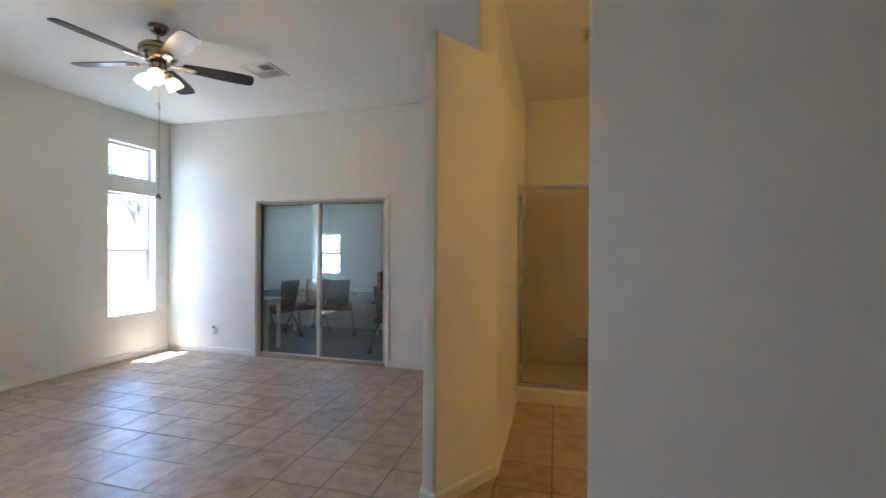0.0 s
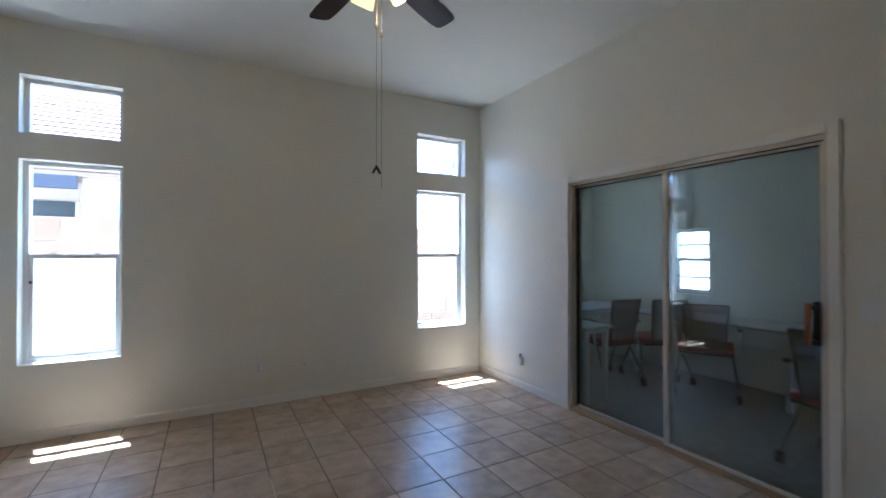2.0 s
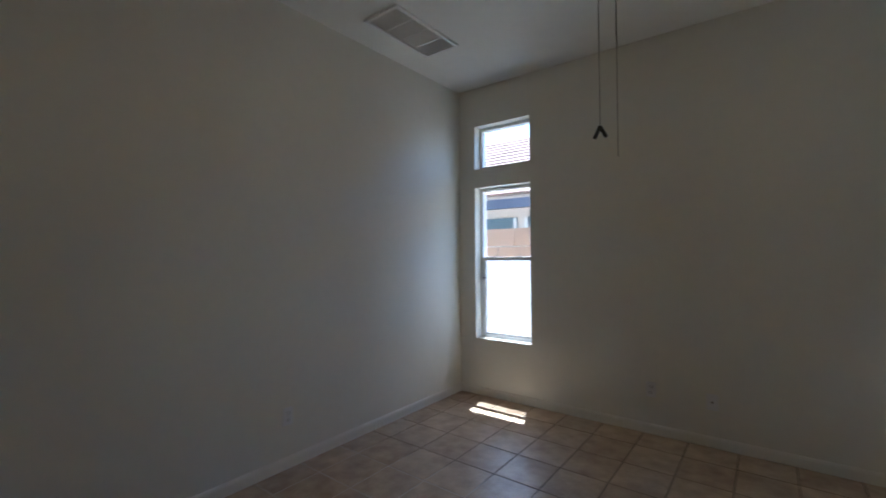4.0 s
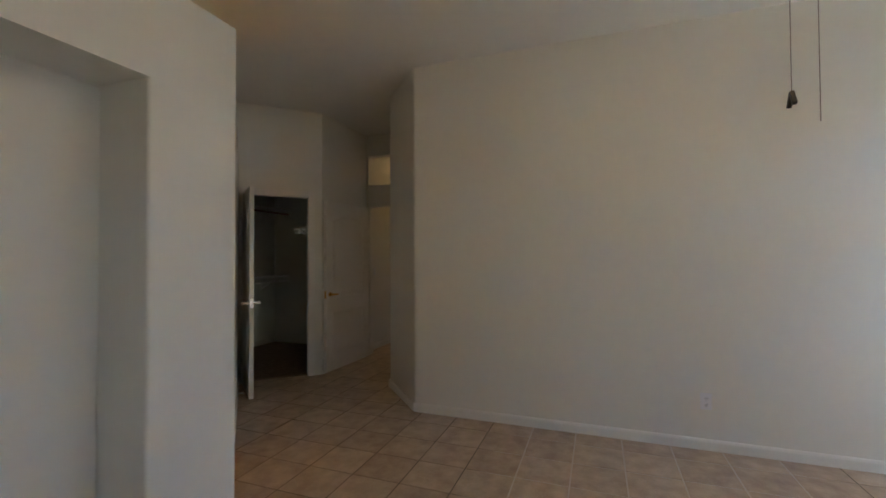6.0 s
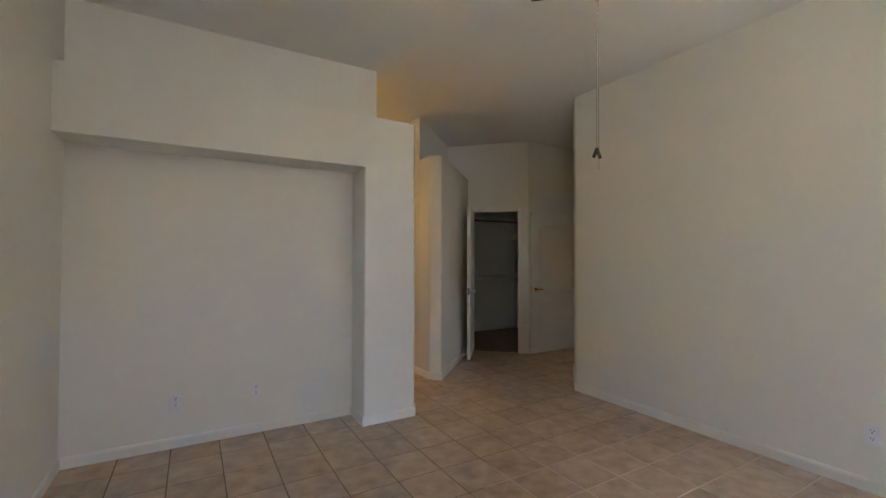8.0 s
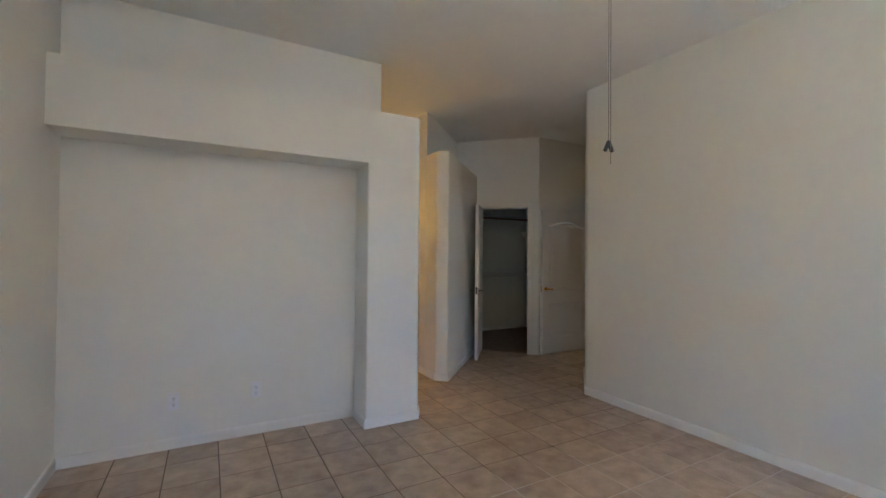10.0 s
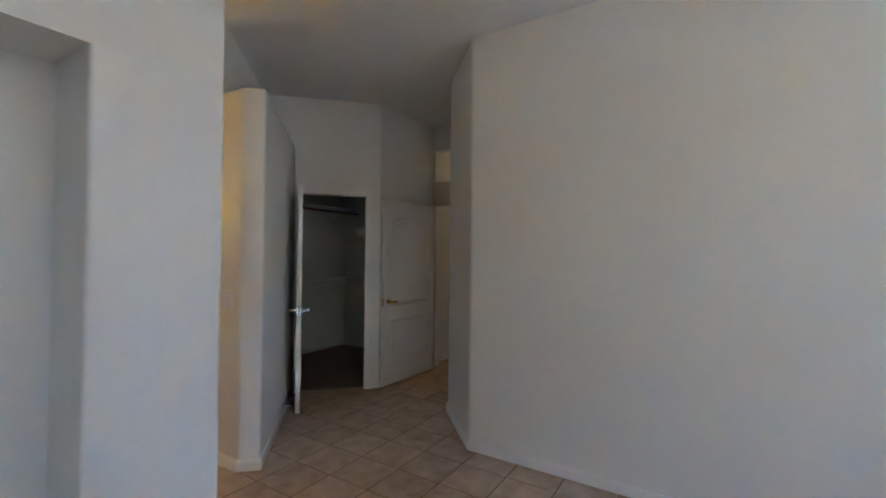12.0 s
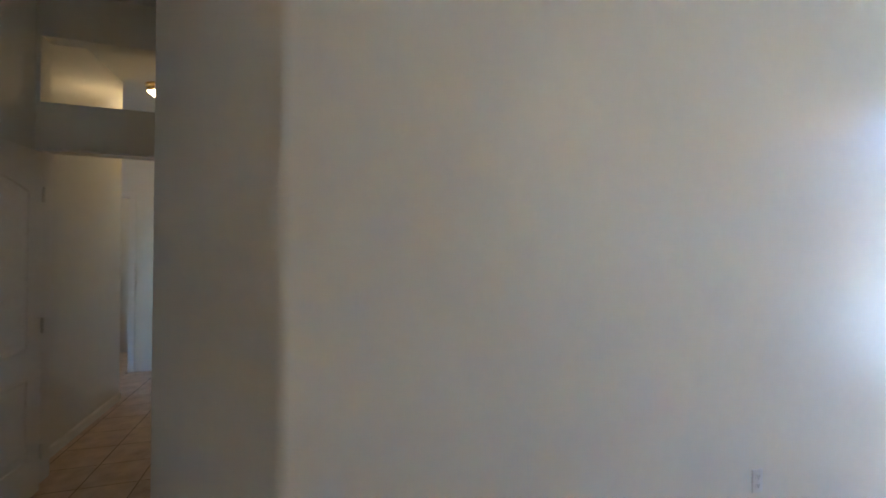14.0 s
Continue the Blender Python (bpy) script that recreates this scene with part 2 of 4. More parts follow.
def block(bm, x0, y0, z0, x1, y1, z1, bevel=0.0, m=None):
    r = bmesh.ops.create_cube(bm, size=1)
    vs = r["verts"]
    bmesh.ops.transform(bm, verts=vs, matrix=Matrix.LocRotScale(((x0 + x1) / 2, (y0 + y1) / 2, (z0 + z1) / 2), None, (abs(x1 - x0), abs(y1 - y0), abs(z1 - z0))))
    if bevel:
        es = list({e for v in vs for e in v.link_edges})
        vs = list({v for f in bmesh.ops.bevel(bm, geom=es, offset=bevel, segments=2, affect="EDGES", profile=0.6)["faces"] for v in f.verts} | {v for v in vs if v.is_valid})
    if m is not None:
        bmesh.ops.transform(bm, verts=vs, matrix=m)
    return bm


def boxed(*a, **k):
    return block(bmesh.new(), *a, **k)


def tube(bm, a, b, r0, r1=None, seg=12):
    a, b = Vector(a), Vector(b)
    turn = (b - a).to_track_quat("Z", "Y").to_matrix().to_4x4()
    bmesh.ops.create_cone(bm, cap_ends=True, segments=seg, radius1=r0, radius2=r0 if r1 is None else r1, depth=(b - a).length,
                          matrix=Matrix.Translation((a + b) / 2) @ turn)
    return bm


def lathe(bm, prof, seg=24, m=None):
    rings = []
    for r, z in prof:
        rings.append([bm.verts.new((r * math.cos(2 * math.pi * k / seg), r * math.sin(2 * math.pi * k / seg), z)) for k in range(seg)])
    for a, b in zip(rings, rings[1:]):
        for k in range(seg):
            bm.faces.new((a[k], a[(k + 1) % seg], b[(k + 1) % seg], b[k]))
    if m is not None:
        bmesh.ops.transform(bm, verts=[v for ring in rings for v in ring], matrix=m)
    return bm


def prism(pts, z0, z1, round_at=(), radius=0.022, top_round=False):
    """An upright solid on a footprint; the corners named by round_at are bullnosed."""
    bm = bmesh.new()
    lo = [bm.verts.new((x, y, z0)) for x, y in pts]
    hi = [bm.verts.new((x, y, z1)) for x, y in pts]
    n = len(pts)
    bm.faces.new(lo)
    bm.faces.new(hi)
    for k in range(n):
        bm.faces.new((lo[k], lo[(k + 1) % n], hi[(k + 1) % n], hi[k]))
    bmesh.ops.recalc_face_normals(bm, faces=bm.faces)
    es = [e for e in bm.edges if any({e.verts[0], e.verts[1]} == {lo[k], hi[k]} for k in round_at)]
    if top_round:
        es += [e for e in bm.edges if e.verts[0] in hi and e.verts[1] in hi]
    if es:
        bmesh.ops.bevel(bm, geom=es, offset=radius, segments=4, affect="EDGES", profile=0.5)
    return bm


def wall(name, a, b, z0, z1, thick, holes=(), material=None, label="", soft=0.0):
    """A straight wall. a to b is its face towards the room; it is thick to the right of that way. holes: (u0, u1, v0, v1) from a and from the floor."""
    a, b = Vector((*a, 0)), Vector((*b, 0))
    u = (b - a).normalized()
    n = Vector((u.y, -u.x, 0)) * thick
    us = sorted({0.0, (b - a).length, *(h[0] for h in holes), *(h[1] for h in holes)})
    vs = sorted({z0, z1, *(h[2] for h in holes), *(h[3] for h in holes)})
    full = lambda i, j: 0 <= i < len(us) - 1 and 0 <= j < len(vs) - 1 and not any(
        h[0] - 1e-6 < (us[i] + us[i + 1]) / 2 < h[1] and h[2] - 1e-6 < (vs[j] + vs[j + 1]) / 2 < h[3] for h in holes)
    bm = bmesh.new()
    seen = {}

    def v(i, j, k):
        if (i, j, k) not in seen:
            p = a + u * us[i] + n * k
            seen[i, j, k] = bm.verts.new((p.x, p.y, vs[j]))
        return seen[i, j, k]

    for i in range(len(us) - 1):
        for j in range(len(vs) - 1):
            if not full(i, j):
                continue
            for k in (0, 1):
                bm.faces.new((v(i, j, k), v(i + 1, j, k), v(i + 1, j + 1, k), v(i, j + 1, k)))
            for di, dj, p, q in ((-1, 0, (i, j), (i, j + 1)), (1, 0, (i + 1, j), (i + 1, j + 1)), (0, -1, (i, j), (i + 1, j)), (0, 1, (i, j + 1), (i + 1, j + 1))):
                if not full(i + di, j + dj):
                    bm.faces.new((v(*p, 0), v(*q, 0), v(*q, 1), v(*p, 1)))
    bmesh.ops.recalc_face_normals(bm, faces=bm.faces)
    return solid(name, bm, material or WALL, label or "cream painted drywall with light orange peel texture", "wall")


def skirting(run, parent_name="baseboard"):
    """A painted baseboard along a polyline on the wall's face; it stands to the left of the way."""
    bm = bmesh.new()
    pts = [Vector((x, y, 0)) for x, y in run]
    prof = [(0.0, 0.0), (0.013, 0.0), (0.013, 0.058), (0.009, 0.070), (0.004, 0.076), (0.0, 0.076)]
    ring = []
    for k, p in enumerate(pts):
        dirs = [(pts[j + 1] - pts[j]).normalized() for j in (k - 1, k) if 0 <= j < len(pts) - 1]
        ns = [Vector((-d.y, d.x, 0)) for d in dirs]
        m = sum(ns, Vector()).normalized()
        m = m / max(m.dot(ns[0]), 0.3)
        ring.append([bm.verts.new(p + m * (o + 0.001) + Vector((0, 0, z))) for o, z in prof])
    for r, s in zip(ring, ring[1:]):
        for k in range(len(prof)):
            bm.faces.new((r[k], r[(k + 1) % len(prof)], s[(k + 1) % len(prof)], s[k]))
    bm.faces.new(ring[0])
    bm.faces.new(ring[-1])
    return solid(parent_name, bm, TRIM, "white painted low baseboard along the wall foot", "baseboard")


# ---- structure: floor slab, ceilings, walls ----
floor = solid("floor", boxed(-5.6, -4.6, -0.15, W + 0.075, D, -0.0018), GROUT, "beige ceramic tile floor with darker grout joints", "floor")
ceiling = solid("ceiling", boxed(-5.6, -4.6, H, W + 0.15, D + 0.2, H + 0.15), CEIL, "white painted textured flat ceiling", "ceiling")

WL, WR = (0.188, 0.791), (3.369, 3.973)
LOW, UP = (0.550, 2.058), (2.245, 2.673)
wall("wall_north", (-0.12, D), (W + 0.15, D), -0.1, H, -0.2,
     [(x0 + 0.12, x1 + 0.12, z0, z1) for x0, x1 in (WL, WR) for z0, z1 in (LOW, UP)])
solid("wall_west", prism([(0, D), (-0.12, D), (-0.12, 0.26), (-0.627, -0.21), (-1.747, -0.21), (-1.747, -0.33), (-0.577, -0.33), (0, 0.213)],
                         -0.1, H, (6, 7), 0.03), WALL, "cream painted drywall with angled bullnose corner", "wall", smooth=True)
wall("wall_exit", (-1.747, -0.21), (-1.747, -1.40), -0.1, H, 0.12, [(0.155, 1.06, -0.1, 2.08), (0.155, 1.06, 2.365, 2.775)])
wall("wall_door_side", (-0.714, -1.291), (-1.747, -1.291), -0.1, H, -0.1)
wall("wall_closet", (0.13, -2.135), (-0.714, -1.291), -0.1, H, -0.1, [(0.373, 1.053, -0.1, 2.067)])
solid("ledge_block", prism([(1.025, -0.80), (1.124, -0.90), (1.13, -1.14), (0.13, -2.14), (-0.09, -1.915)], -0.1, LEDGE, (0, 1), 0.022, True), WALL,
      "cream half-height angled wall with plant ledge on top", "wall", smooth=True)
solid("wall_bath_west", prism([(1.13, -1.14), (0.13, -2.14), (0.13, -2.31), (1.01, -1.43), (1.01, -3.2), (1.13, -3.2)], -0.1, H, (0,)), WALL,
      "cream painted full-height drywall behind the ledge", "wall", smooth=True)
solid("niche_pier", prism([(1.772, 0), (1.725, -0.085), (2.15, -0.352), (2.226, -0.352), (2.226, 0)], -0.1, NICHE, (0, 1, 4), 0.016), WALL,
      "cream drywall pier with bullnose corners beside the niche", "wall", smooth=True)
solid("niche_back", boxed(2.226, -0.352, -0.1, W, -0.31, NICHE), WALL, "cream painted back of the media niche", "wall")
solid("niche_header", prism([(1.772, 0), (1.725, -0.085), (2.15, -0.352), (W, -0.352), (W, 0)], NICHE, LEDGE, (0, 1), 0.016), WALL,
      "cream drywall header over the niche with plant ledge", "wall", smooth=True)
solid("wall_over_niche", prism([(2.015, -0.255), (2.15, -0.352), (W, -0.352), (W, -0.262), (2.03, -0.262)], LEDGE, H, (0,)), WALL, "cream painted upper wall behind the ledge", "wall", smooth=True)
SL0, SL1, SLZ = 1.230, 3.012, 1.985
wall("wall_east", (W, D + 0.2), (W, -0.352), -0.1, H, -0.15, [(D + 0.2 - SL1, D + 0.2 - SL0, -0.1, SLZ)])

# bathroom shell, with the tub window
BX = 4.45
wall("wall_bath_east", (BX, -0.352), (BX, -3.2), -0.1, H, -0.15, [(1.107, 1.877, 0.79, 2.015), (1.107, 1.877, 2.18, 2.615)])
wall("wall_bath_north", (BX + 0.15, -0.352), (W + 0.15, -0.352), -0.1, H, 0.1)
wall("wall_bath_south", (BX + 0.15, -3.2), (1.01, -3.2), -0.1, H, -0.12)
solid("bath_ceiling_edge", boxed(W + 0.15, -3.32, H, BX + 0.15, -0.31, H + 0.15), CEIL, "white painted ceiling over the tub", "ceiling")
solid("bath_floor_edge", boxed(W + 0.075, -3.32, -0.15, BX + 0.15, -0.31, -0.004), GROUT, "tiled floor by the tub", "floor")

# closet shell
wall("wall_closet_back", (0.3, -3.17), (-2.05, -3.17), -0.1, H, -0.12)
wall("wall_closet_west", (-2.05, -3.29), (-2.05, -1.45), -0.1, H, -0.1)
wall("wall_closet_east", (0.30, -2.12), (0.30, -3.29), -0.1, H, -0.1)

# dark sheet over the tiles, stands in for the shade inside the closet
solid("closet_floor", prism([(0.298, -3.168), (0.298, -2.373), (-0.684, -1.391), (-2.048, -1.391), (-2.048, -3.168)], -0.003, 0.012), CLOSET_SHADE, "dark brown sheet imitating closet tile in deep shade", "floor")

# hall beyond the exit doorway
wall("wall_hall_south", (-1.867, -1.385), (-3.33, -1.385), -0.1, H, -0.12)
wall("wall_hall_return", (-3.33, -1.505), (-3.33, -3.4), -0.1, H, -0.1)
wall("wall_hall_north", (-5.62, -0.21), (-1.747, -0.21), -0.1, H, -0.12)
wall("wall_hall_far", (-4.35, -3.4), (-4.35, -0.09), -0.1, H, -0.12, [(0.955, 1.755, -0.1, 2.06)])
# the opening is added out of view, so daylight reaches the hall
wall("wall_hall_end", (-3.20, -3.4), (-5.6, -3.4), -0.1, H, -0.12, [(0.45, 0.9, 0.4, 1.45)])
wall("wall_back_room", (-5.5, -3.4), (-5.5, -0.09), -0.1, H, -0.12)

for run in ([(0, D), (0, 0.213)], [(W, D), (0, D)], [(W, 3.093), (W, D)], [(W, -0.31), (W, 1.18)],
            [(0, 0.213), (-0.577, -0.33), (-1.747, -0.33)], [(-1.747, -1.291), (-0.714, -1.291)],
            [(2.226, -0.31), (W, -0.31)], [(3.42, -0.352), (2.15, -0.352), (1.725, -0.085), (1.772, 0), (2.226, 0), (2.226, -0.31)],
            [(-0.09, -1.915), (1.025, -0.80), (1.124, -0.90), (1.13, -1.14), (1.13, -2.6)],
            [(-3.33, -1.385), (-1.867, -1.385)], [(-2.05, -3.17), (0.3, -3.17)]):
    skirting(run)


# ---- windows ----
def sash_window(name, x0, x1, z0, z1, hung, m, label):
    """A vinyl window in local x (width) and z, glass towards +y. hung: single-hung with a meeting rail."""
    w = thing(name, m, label, "window")
    w["kind"] = "structure"
    f, d0, d1 = 0.032, 0.095, 0.165
    for a in ((x0, z0, x0 + f, z1), (x1 - f, z0, x1, z1), (x0 + f, z0, x1 - f, z0 + f), (x0 + f, z1 - f, x1 - f, z1)):
        part("frame", boxed(a[0], d0, a[1], a[2], d1, a[3], bevel=0.004), VINYL, w)
    panes = [(z0 + f, z1 - f, 0.13)]
    if hung:
        mid = z0 + (z1 - z0) * 0.525
        s = 0.024
        panes = [(mid + 0.02, z1 - f, 0.142), (z0 + f + s, mid - 0.012, 0.118)]
        part("meeting_rail", boxed(x0 + f, d0 + 0.008, mid - 0.014, x1 - f, d1 - 0.012, mid + 0.022, bevel=0.004), VINYL, w)
        for a in ((x0 + f, z0 + f, x0 + f + s, mid - 0.014), (x1 - f - s, z0 + f, x1 - f, mid - 0.014), (x0 + f + s, z0 + f, x1 - f - s, z0 + f + s)):
            part("sash", boxed(a[0], 0.103, a[1], a[2], 0.133, a[3], bevel=0.003), VINYL, w)
        for dx in (0.13, -0.13):
            part("latch", boxed((x0 + x1) / 2 + dx - 0.02, 0.094, mid + 0.023, (x0 + x1) / 2 + dx + 0.02, 0.118, mid + 0.034, bevel=0.003), BLACK, w)
        part("tilt_clip", boxed(x0 + f + 0.002, 0.09, mid - 0.20, x0 + f + 0.02, 0.102, mid - 0.18, bevel=0.002), BLACK, w)
    for a, b, y in panes:
        p = part("pane", boxed(x0 + f - 0.004, y, a - 0.006, x1 - f + 0.004, y + 0.004, b + 0.006), WIN_GLASS, w)
        p.visible_shadow = False
    return w


for x0, x1 in (WL, WR):
    w = sash_window("window_1" if x0 < 1 else "window_2", x0, x1, *LOW, True, pose(0, D, 0), "white vinyl single-hung window in drywall recess")
    if x0 < 1:
        sc = part("insect_screen", boxed(x0 + 0.034, 0.172, LOW[0] + 0.034, x1 - 0.034, 0.173, LOW[0] + 0.79), SCREEN, w, "fine grey insect screen")
    sash_window("window_3" if x0 < 1 else "window_4", x0, x1, *UP, False, pose(0, D, 0), "white vinyl fixed transom window above a window")
    solid("window_sill", boxed(x0 + 0.001, D - 0.002, LOW[0] - 0.004, x1 - 0.001, D + 0.095, LOW[0] + 0.006, bevel=0.003), TRIM, "white painted window sill in the recess", "sill")

# unseen, added as a daylight source for the hall
sash_window("window_9", 0.45, 0.9, 0.4, 1.45, True, pose(-3.20, -3.45, 0, 0, 0, 180), "unseen white vinyl window added to light the hall")

# ---- sliding glass door ----
sl = thing("sliding_door_1", pose(W, 0, 0), "closed two-panel sliding glass door with white casing", "sliding door")
sl["kind"] = "structure"
for y0, y1, z0, z1 in ((SL0 - 0.052, SL0, 0, SLZ + 0.06), (SL1, SL1 + 0.08, 0, SLZ + 0.06), (SL0, SL1, SLZ, SLZ + 0.06)):
    part("casing", boxed(-0.018, y0, z0, 0.0, y1, z1, bevel=0.005), TRIM, sl)
for y0, y1, z0, z1 in ((SL0, SL0 + 0.02, 0.025, SLZ), (SL1 - 0.02, SL1, 0.025, SLZ), (SL0 + 0.02, SL1 - 0.02, SLZ - 0.028, SLZ), (SL0, SL1, -0.01, 0.025)):
    part("frame", boxed(0.003, y0, z0, 0.11, y1, z1, bevel=0.004), SLIDEM if z1 > 0.1 else TRACK, sl)
part("threshold", boxed(-0.016, SL0, -0.005, 0.002, SL1, 0.017, bevel=0.005), TRACK, sl, "tan wooden threshold strip")
part("head_seal", boxed(0.004, SL0 + 0.02, SLZ - 0.034, 0.014, SL1 - 0.02, SLZ - 0.0285), BRONZE, sl, "dark bronze head seal")
MID = 2.13
for y0, y1, x, w0, w1 in ((SL0 + 0.02, MID + 0.02, 0.018, 0.022, 0.034), (MID - 0.02, SL1 - 0.02, 0.056, 0.034, 0.016)):
    leaf = part("door_panel", boxed(x, y0, 0.028, x + 0.03, y0 + w0, SLZ - 0.03, bevel=0.004), SLIDEM, sl, "tan aluminium door panel")
    part("stile", boxed(x, y1 - w1, 0.028, x + 0.03, y1, SLZ - 0.03, bevel=0.004), SLIDEM if w1 > 0.02 else BRONZE, leaf)
    part("rail", boxed(x, y0 + w0, SLZ - 0.046, x + 0.03, y1 - w1, SLZ - 0.03, bevel=0.003), SLIDEM, leaf)
    part("rail", boxed(x, y0 + w0, 0.028, x + 0.03, y1 - w1, 0.046, bevel=0.003), SLIDEM, leaf)
    part("gasket", boxed(x + 0.008, y0 + w0 - 0.003, SLZ - 0.054, x + 0.022, y1 - w1 + 0.003, SLZ - 0.044), BRONZE, leaf)
    p = part("pane", boxed(x + 0.012, y0 + w0 - 0.003, 0.04, x + 0.018, y1 - w1 + 0.003, SLZ - 0.04), SLIDER_GLASS, leaf)
    p.visible_shadow = False
hd = part("handle", boxed(-0.008, SL0 + 0.038, 0.885, 0.017, SL0 + 0.066, 1.115, bevel=0.006), BLACK, sl, "black latch handle with wooden grip")
part("grip", boxed(-0.056, SL0 + 0.058, 0.89, -0.034, SL0 + 0.086, 1.11, bevel=0.008), GRIP, hd)
for z in (0.905, 1.085):
    part("bracket", boxed(-0.036, SL0 + 0.045, z - 0.012, -0.006, SL0 + 0.075, z + 0.012, bevel=0.003), BLACK, hd)
part("sensor", boxed(-0.03, 1.355, 1.978, -0.019, 1.485, 1.998, bevel=0.004), PLATE, sl, "small white alarm contact")


# ---- interior doors ----
def door_leaf(name, m, width, metal, flip, label, top=2.03):
    """Hinge on local z, leaf along +x, its face towards +y; two panels, the upper with an arched head."""
    d = thing(name, m, label, "door")
    d["kind"] = "structure"
    t, z0, z1 = 0.040, 0.018, top
    part("leaf", boxed(0, -t / 2, z0, width, t / 2, z1, bevel=0.002), DOOR, d)
    a, b = 0.115, width - 0.115
    for side in (1, -1):
        for lo, hi, arch in ((0.23, 0.72, 0.0), (0.87, 1.80, 0.07)):
            bm = bmesh.new()
            pts = [(a, lo), (b, lo), (b, hi)]
            if arch:
                pts += [(b + (a - b) * k / 8, hi + arch * math.sin(math.pi * k / 8)) for k in range(1, 8)]
            pts.append((a, hi))
            c = Vector(((a + b) / 2, 0, (lo + hi) / 2))
            rings = []
            for s, y in ((1.0, t / 2 - 0.001), (0.99, t / 2 + 0.005), (0.955, t / 2 + 0.006), (0.925, t / 2 + 0.001), (0.86, t / 2 + 0.001), (0.78, t / 2 + 0.005)):
                off = (1 - s) * (b - a) / 2
                rings.append([bm.verts.new((x + (off if x < c.x - 1e-6 else -off if x > c.x + 1e-6 else 0) * min(1, abs(x - c.x) / ((b - a) / 2)), y * side, z + (off if z < c.z else -off))) for x, z in pts])
            for r, q in zip(rings, rings[1:]):
                for k in range(len(pts)):
                    bm.faces.new((r[k], r[(k + 1) % len(pts)], q[(k + 1) % len(pts)], q[k]))
            bm.faces.new(rings[-1])
            part("panel", bm, DOOR, d)
    lv = part("lever", tube(bmesh.new(), (width - 0.06, -t / 2 - 0.012, 0.925), (width - 0.06, t / 2 + 0.012, 0.925), 0.026, seg=20), metal, d, "lever handle set", smooth=True)
    for side in (1, -1):
        bm = tube(bmesh.new(), (width - 0.06, side * t / 2, 0.925), (width - 0.06, side * (t / 2 + 0.055), 0.925), 0.010)
        part("spindle", bm, metal, lv, smooth=True)
        bm = tube(bmesh.new(), (width - 0.055, side * (t / 2 + 0.052), 0.925), (width - 0.155, side * (t / 2 + 0.048), 0.922), 0.014, 0.010)
        part("grip", bm, metal, lv, smooth=True)
    part("latch_plate", boxed(width - 0.001, -0.012, 0.88, width + 0.0015, 0.012, 0.97), metal, d)
    for z in (0.25, 1.0, 1.78):
        part("hinge", tube(bmesh.new(), (0.0, flip * (t / 2 + 0.006), z - 0.045), (0.0, flip * (t / 2 + 0.006), z + 0.045), 0.007), TRIM if flip > 0 else metal, d)
    return d


ang = math.degrees(math.atan2(-1.256 + 1.217, -0.735 + 1.635))
door_leaf("door_1", pose(-1.635, -1.217, 0, 0, 0, ang), 0.90, BRASS, 1, "open cream two-panel bedroom door with brass lever")
door_leaf("door_2", pose(-0.130, -1.865, 0, 0, 0, 51.0), 0.64, CHROME, -1, "open cream closet door with chrome lever", 2.055)


def casing(name, m, width, height, label, face=0.016):
    c = thing(name, m, label, "door frame")
    c["kind"] = "structure"
    w = 0.057
    for x0, x1, z0, z1 in ((-w, 0, 0, height + w), (width, width + w, 0, height + w), (0, width, height, height + w)):
        part("casing", boxed(x0, 0.0, z0, x1, face, z1, bevel=0.005), TRIM, c)
    for x0, x1, z0, z1 in ((0, 0.012, 0, height), (width - 0.012, width, 0, height), (0.012, width - 0.012, height - 0.012, height)):
        part("jamb", boxed(x0, -0.1, z0, x1, 0.001, z1), TRIM, c)
    return c


u45 = Vector((-0.7071, 0.7071, 0))
o = Vector((0.13, -2.135, 0)) + u45 * 1.053
casing("door_frame_1", pose(o.x, o.y, 0, 0, 0, -45), 0.68, 2.067, "white painted closet door casing")
casing("door_frame_2", pose(-4.35, -1.645, 0, 0, 0, -90), 0.80, 2.06, "white painted door casing at the far end of the hall")
jb = thing("door_frame_3", pose(-1.747, 0, 0), "cream painted door jamb lining the bedroom doorway", "door frame")
jb["kind"] = "structure"
for y0, y1, z0, z1 in ((-1.269, -1.255, 0, 2.079), (-0.380, -0.366, 0, 2.079), (-1.255, -0.380, 2.066, 2.079)):
    part("jamb", boxed(-0.118, y0, z0, -0.002, y1, z1), TRIM, jb)
ds = thing("door_stop", pose(0.31, -1.525, 0.06, 0, 0, 135), "white spring door stop on the baseboard", "door stop")
part("spring", tube(bmesh.new(), (0, 0, 0), (0.055, 0, 0), 0.006), PLATE, ds)
part("tip", tube(bmesh.new(), (0.055, 0, 0), (0.07, 0, 0), 0.009), PLATE, ds)


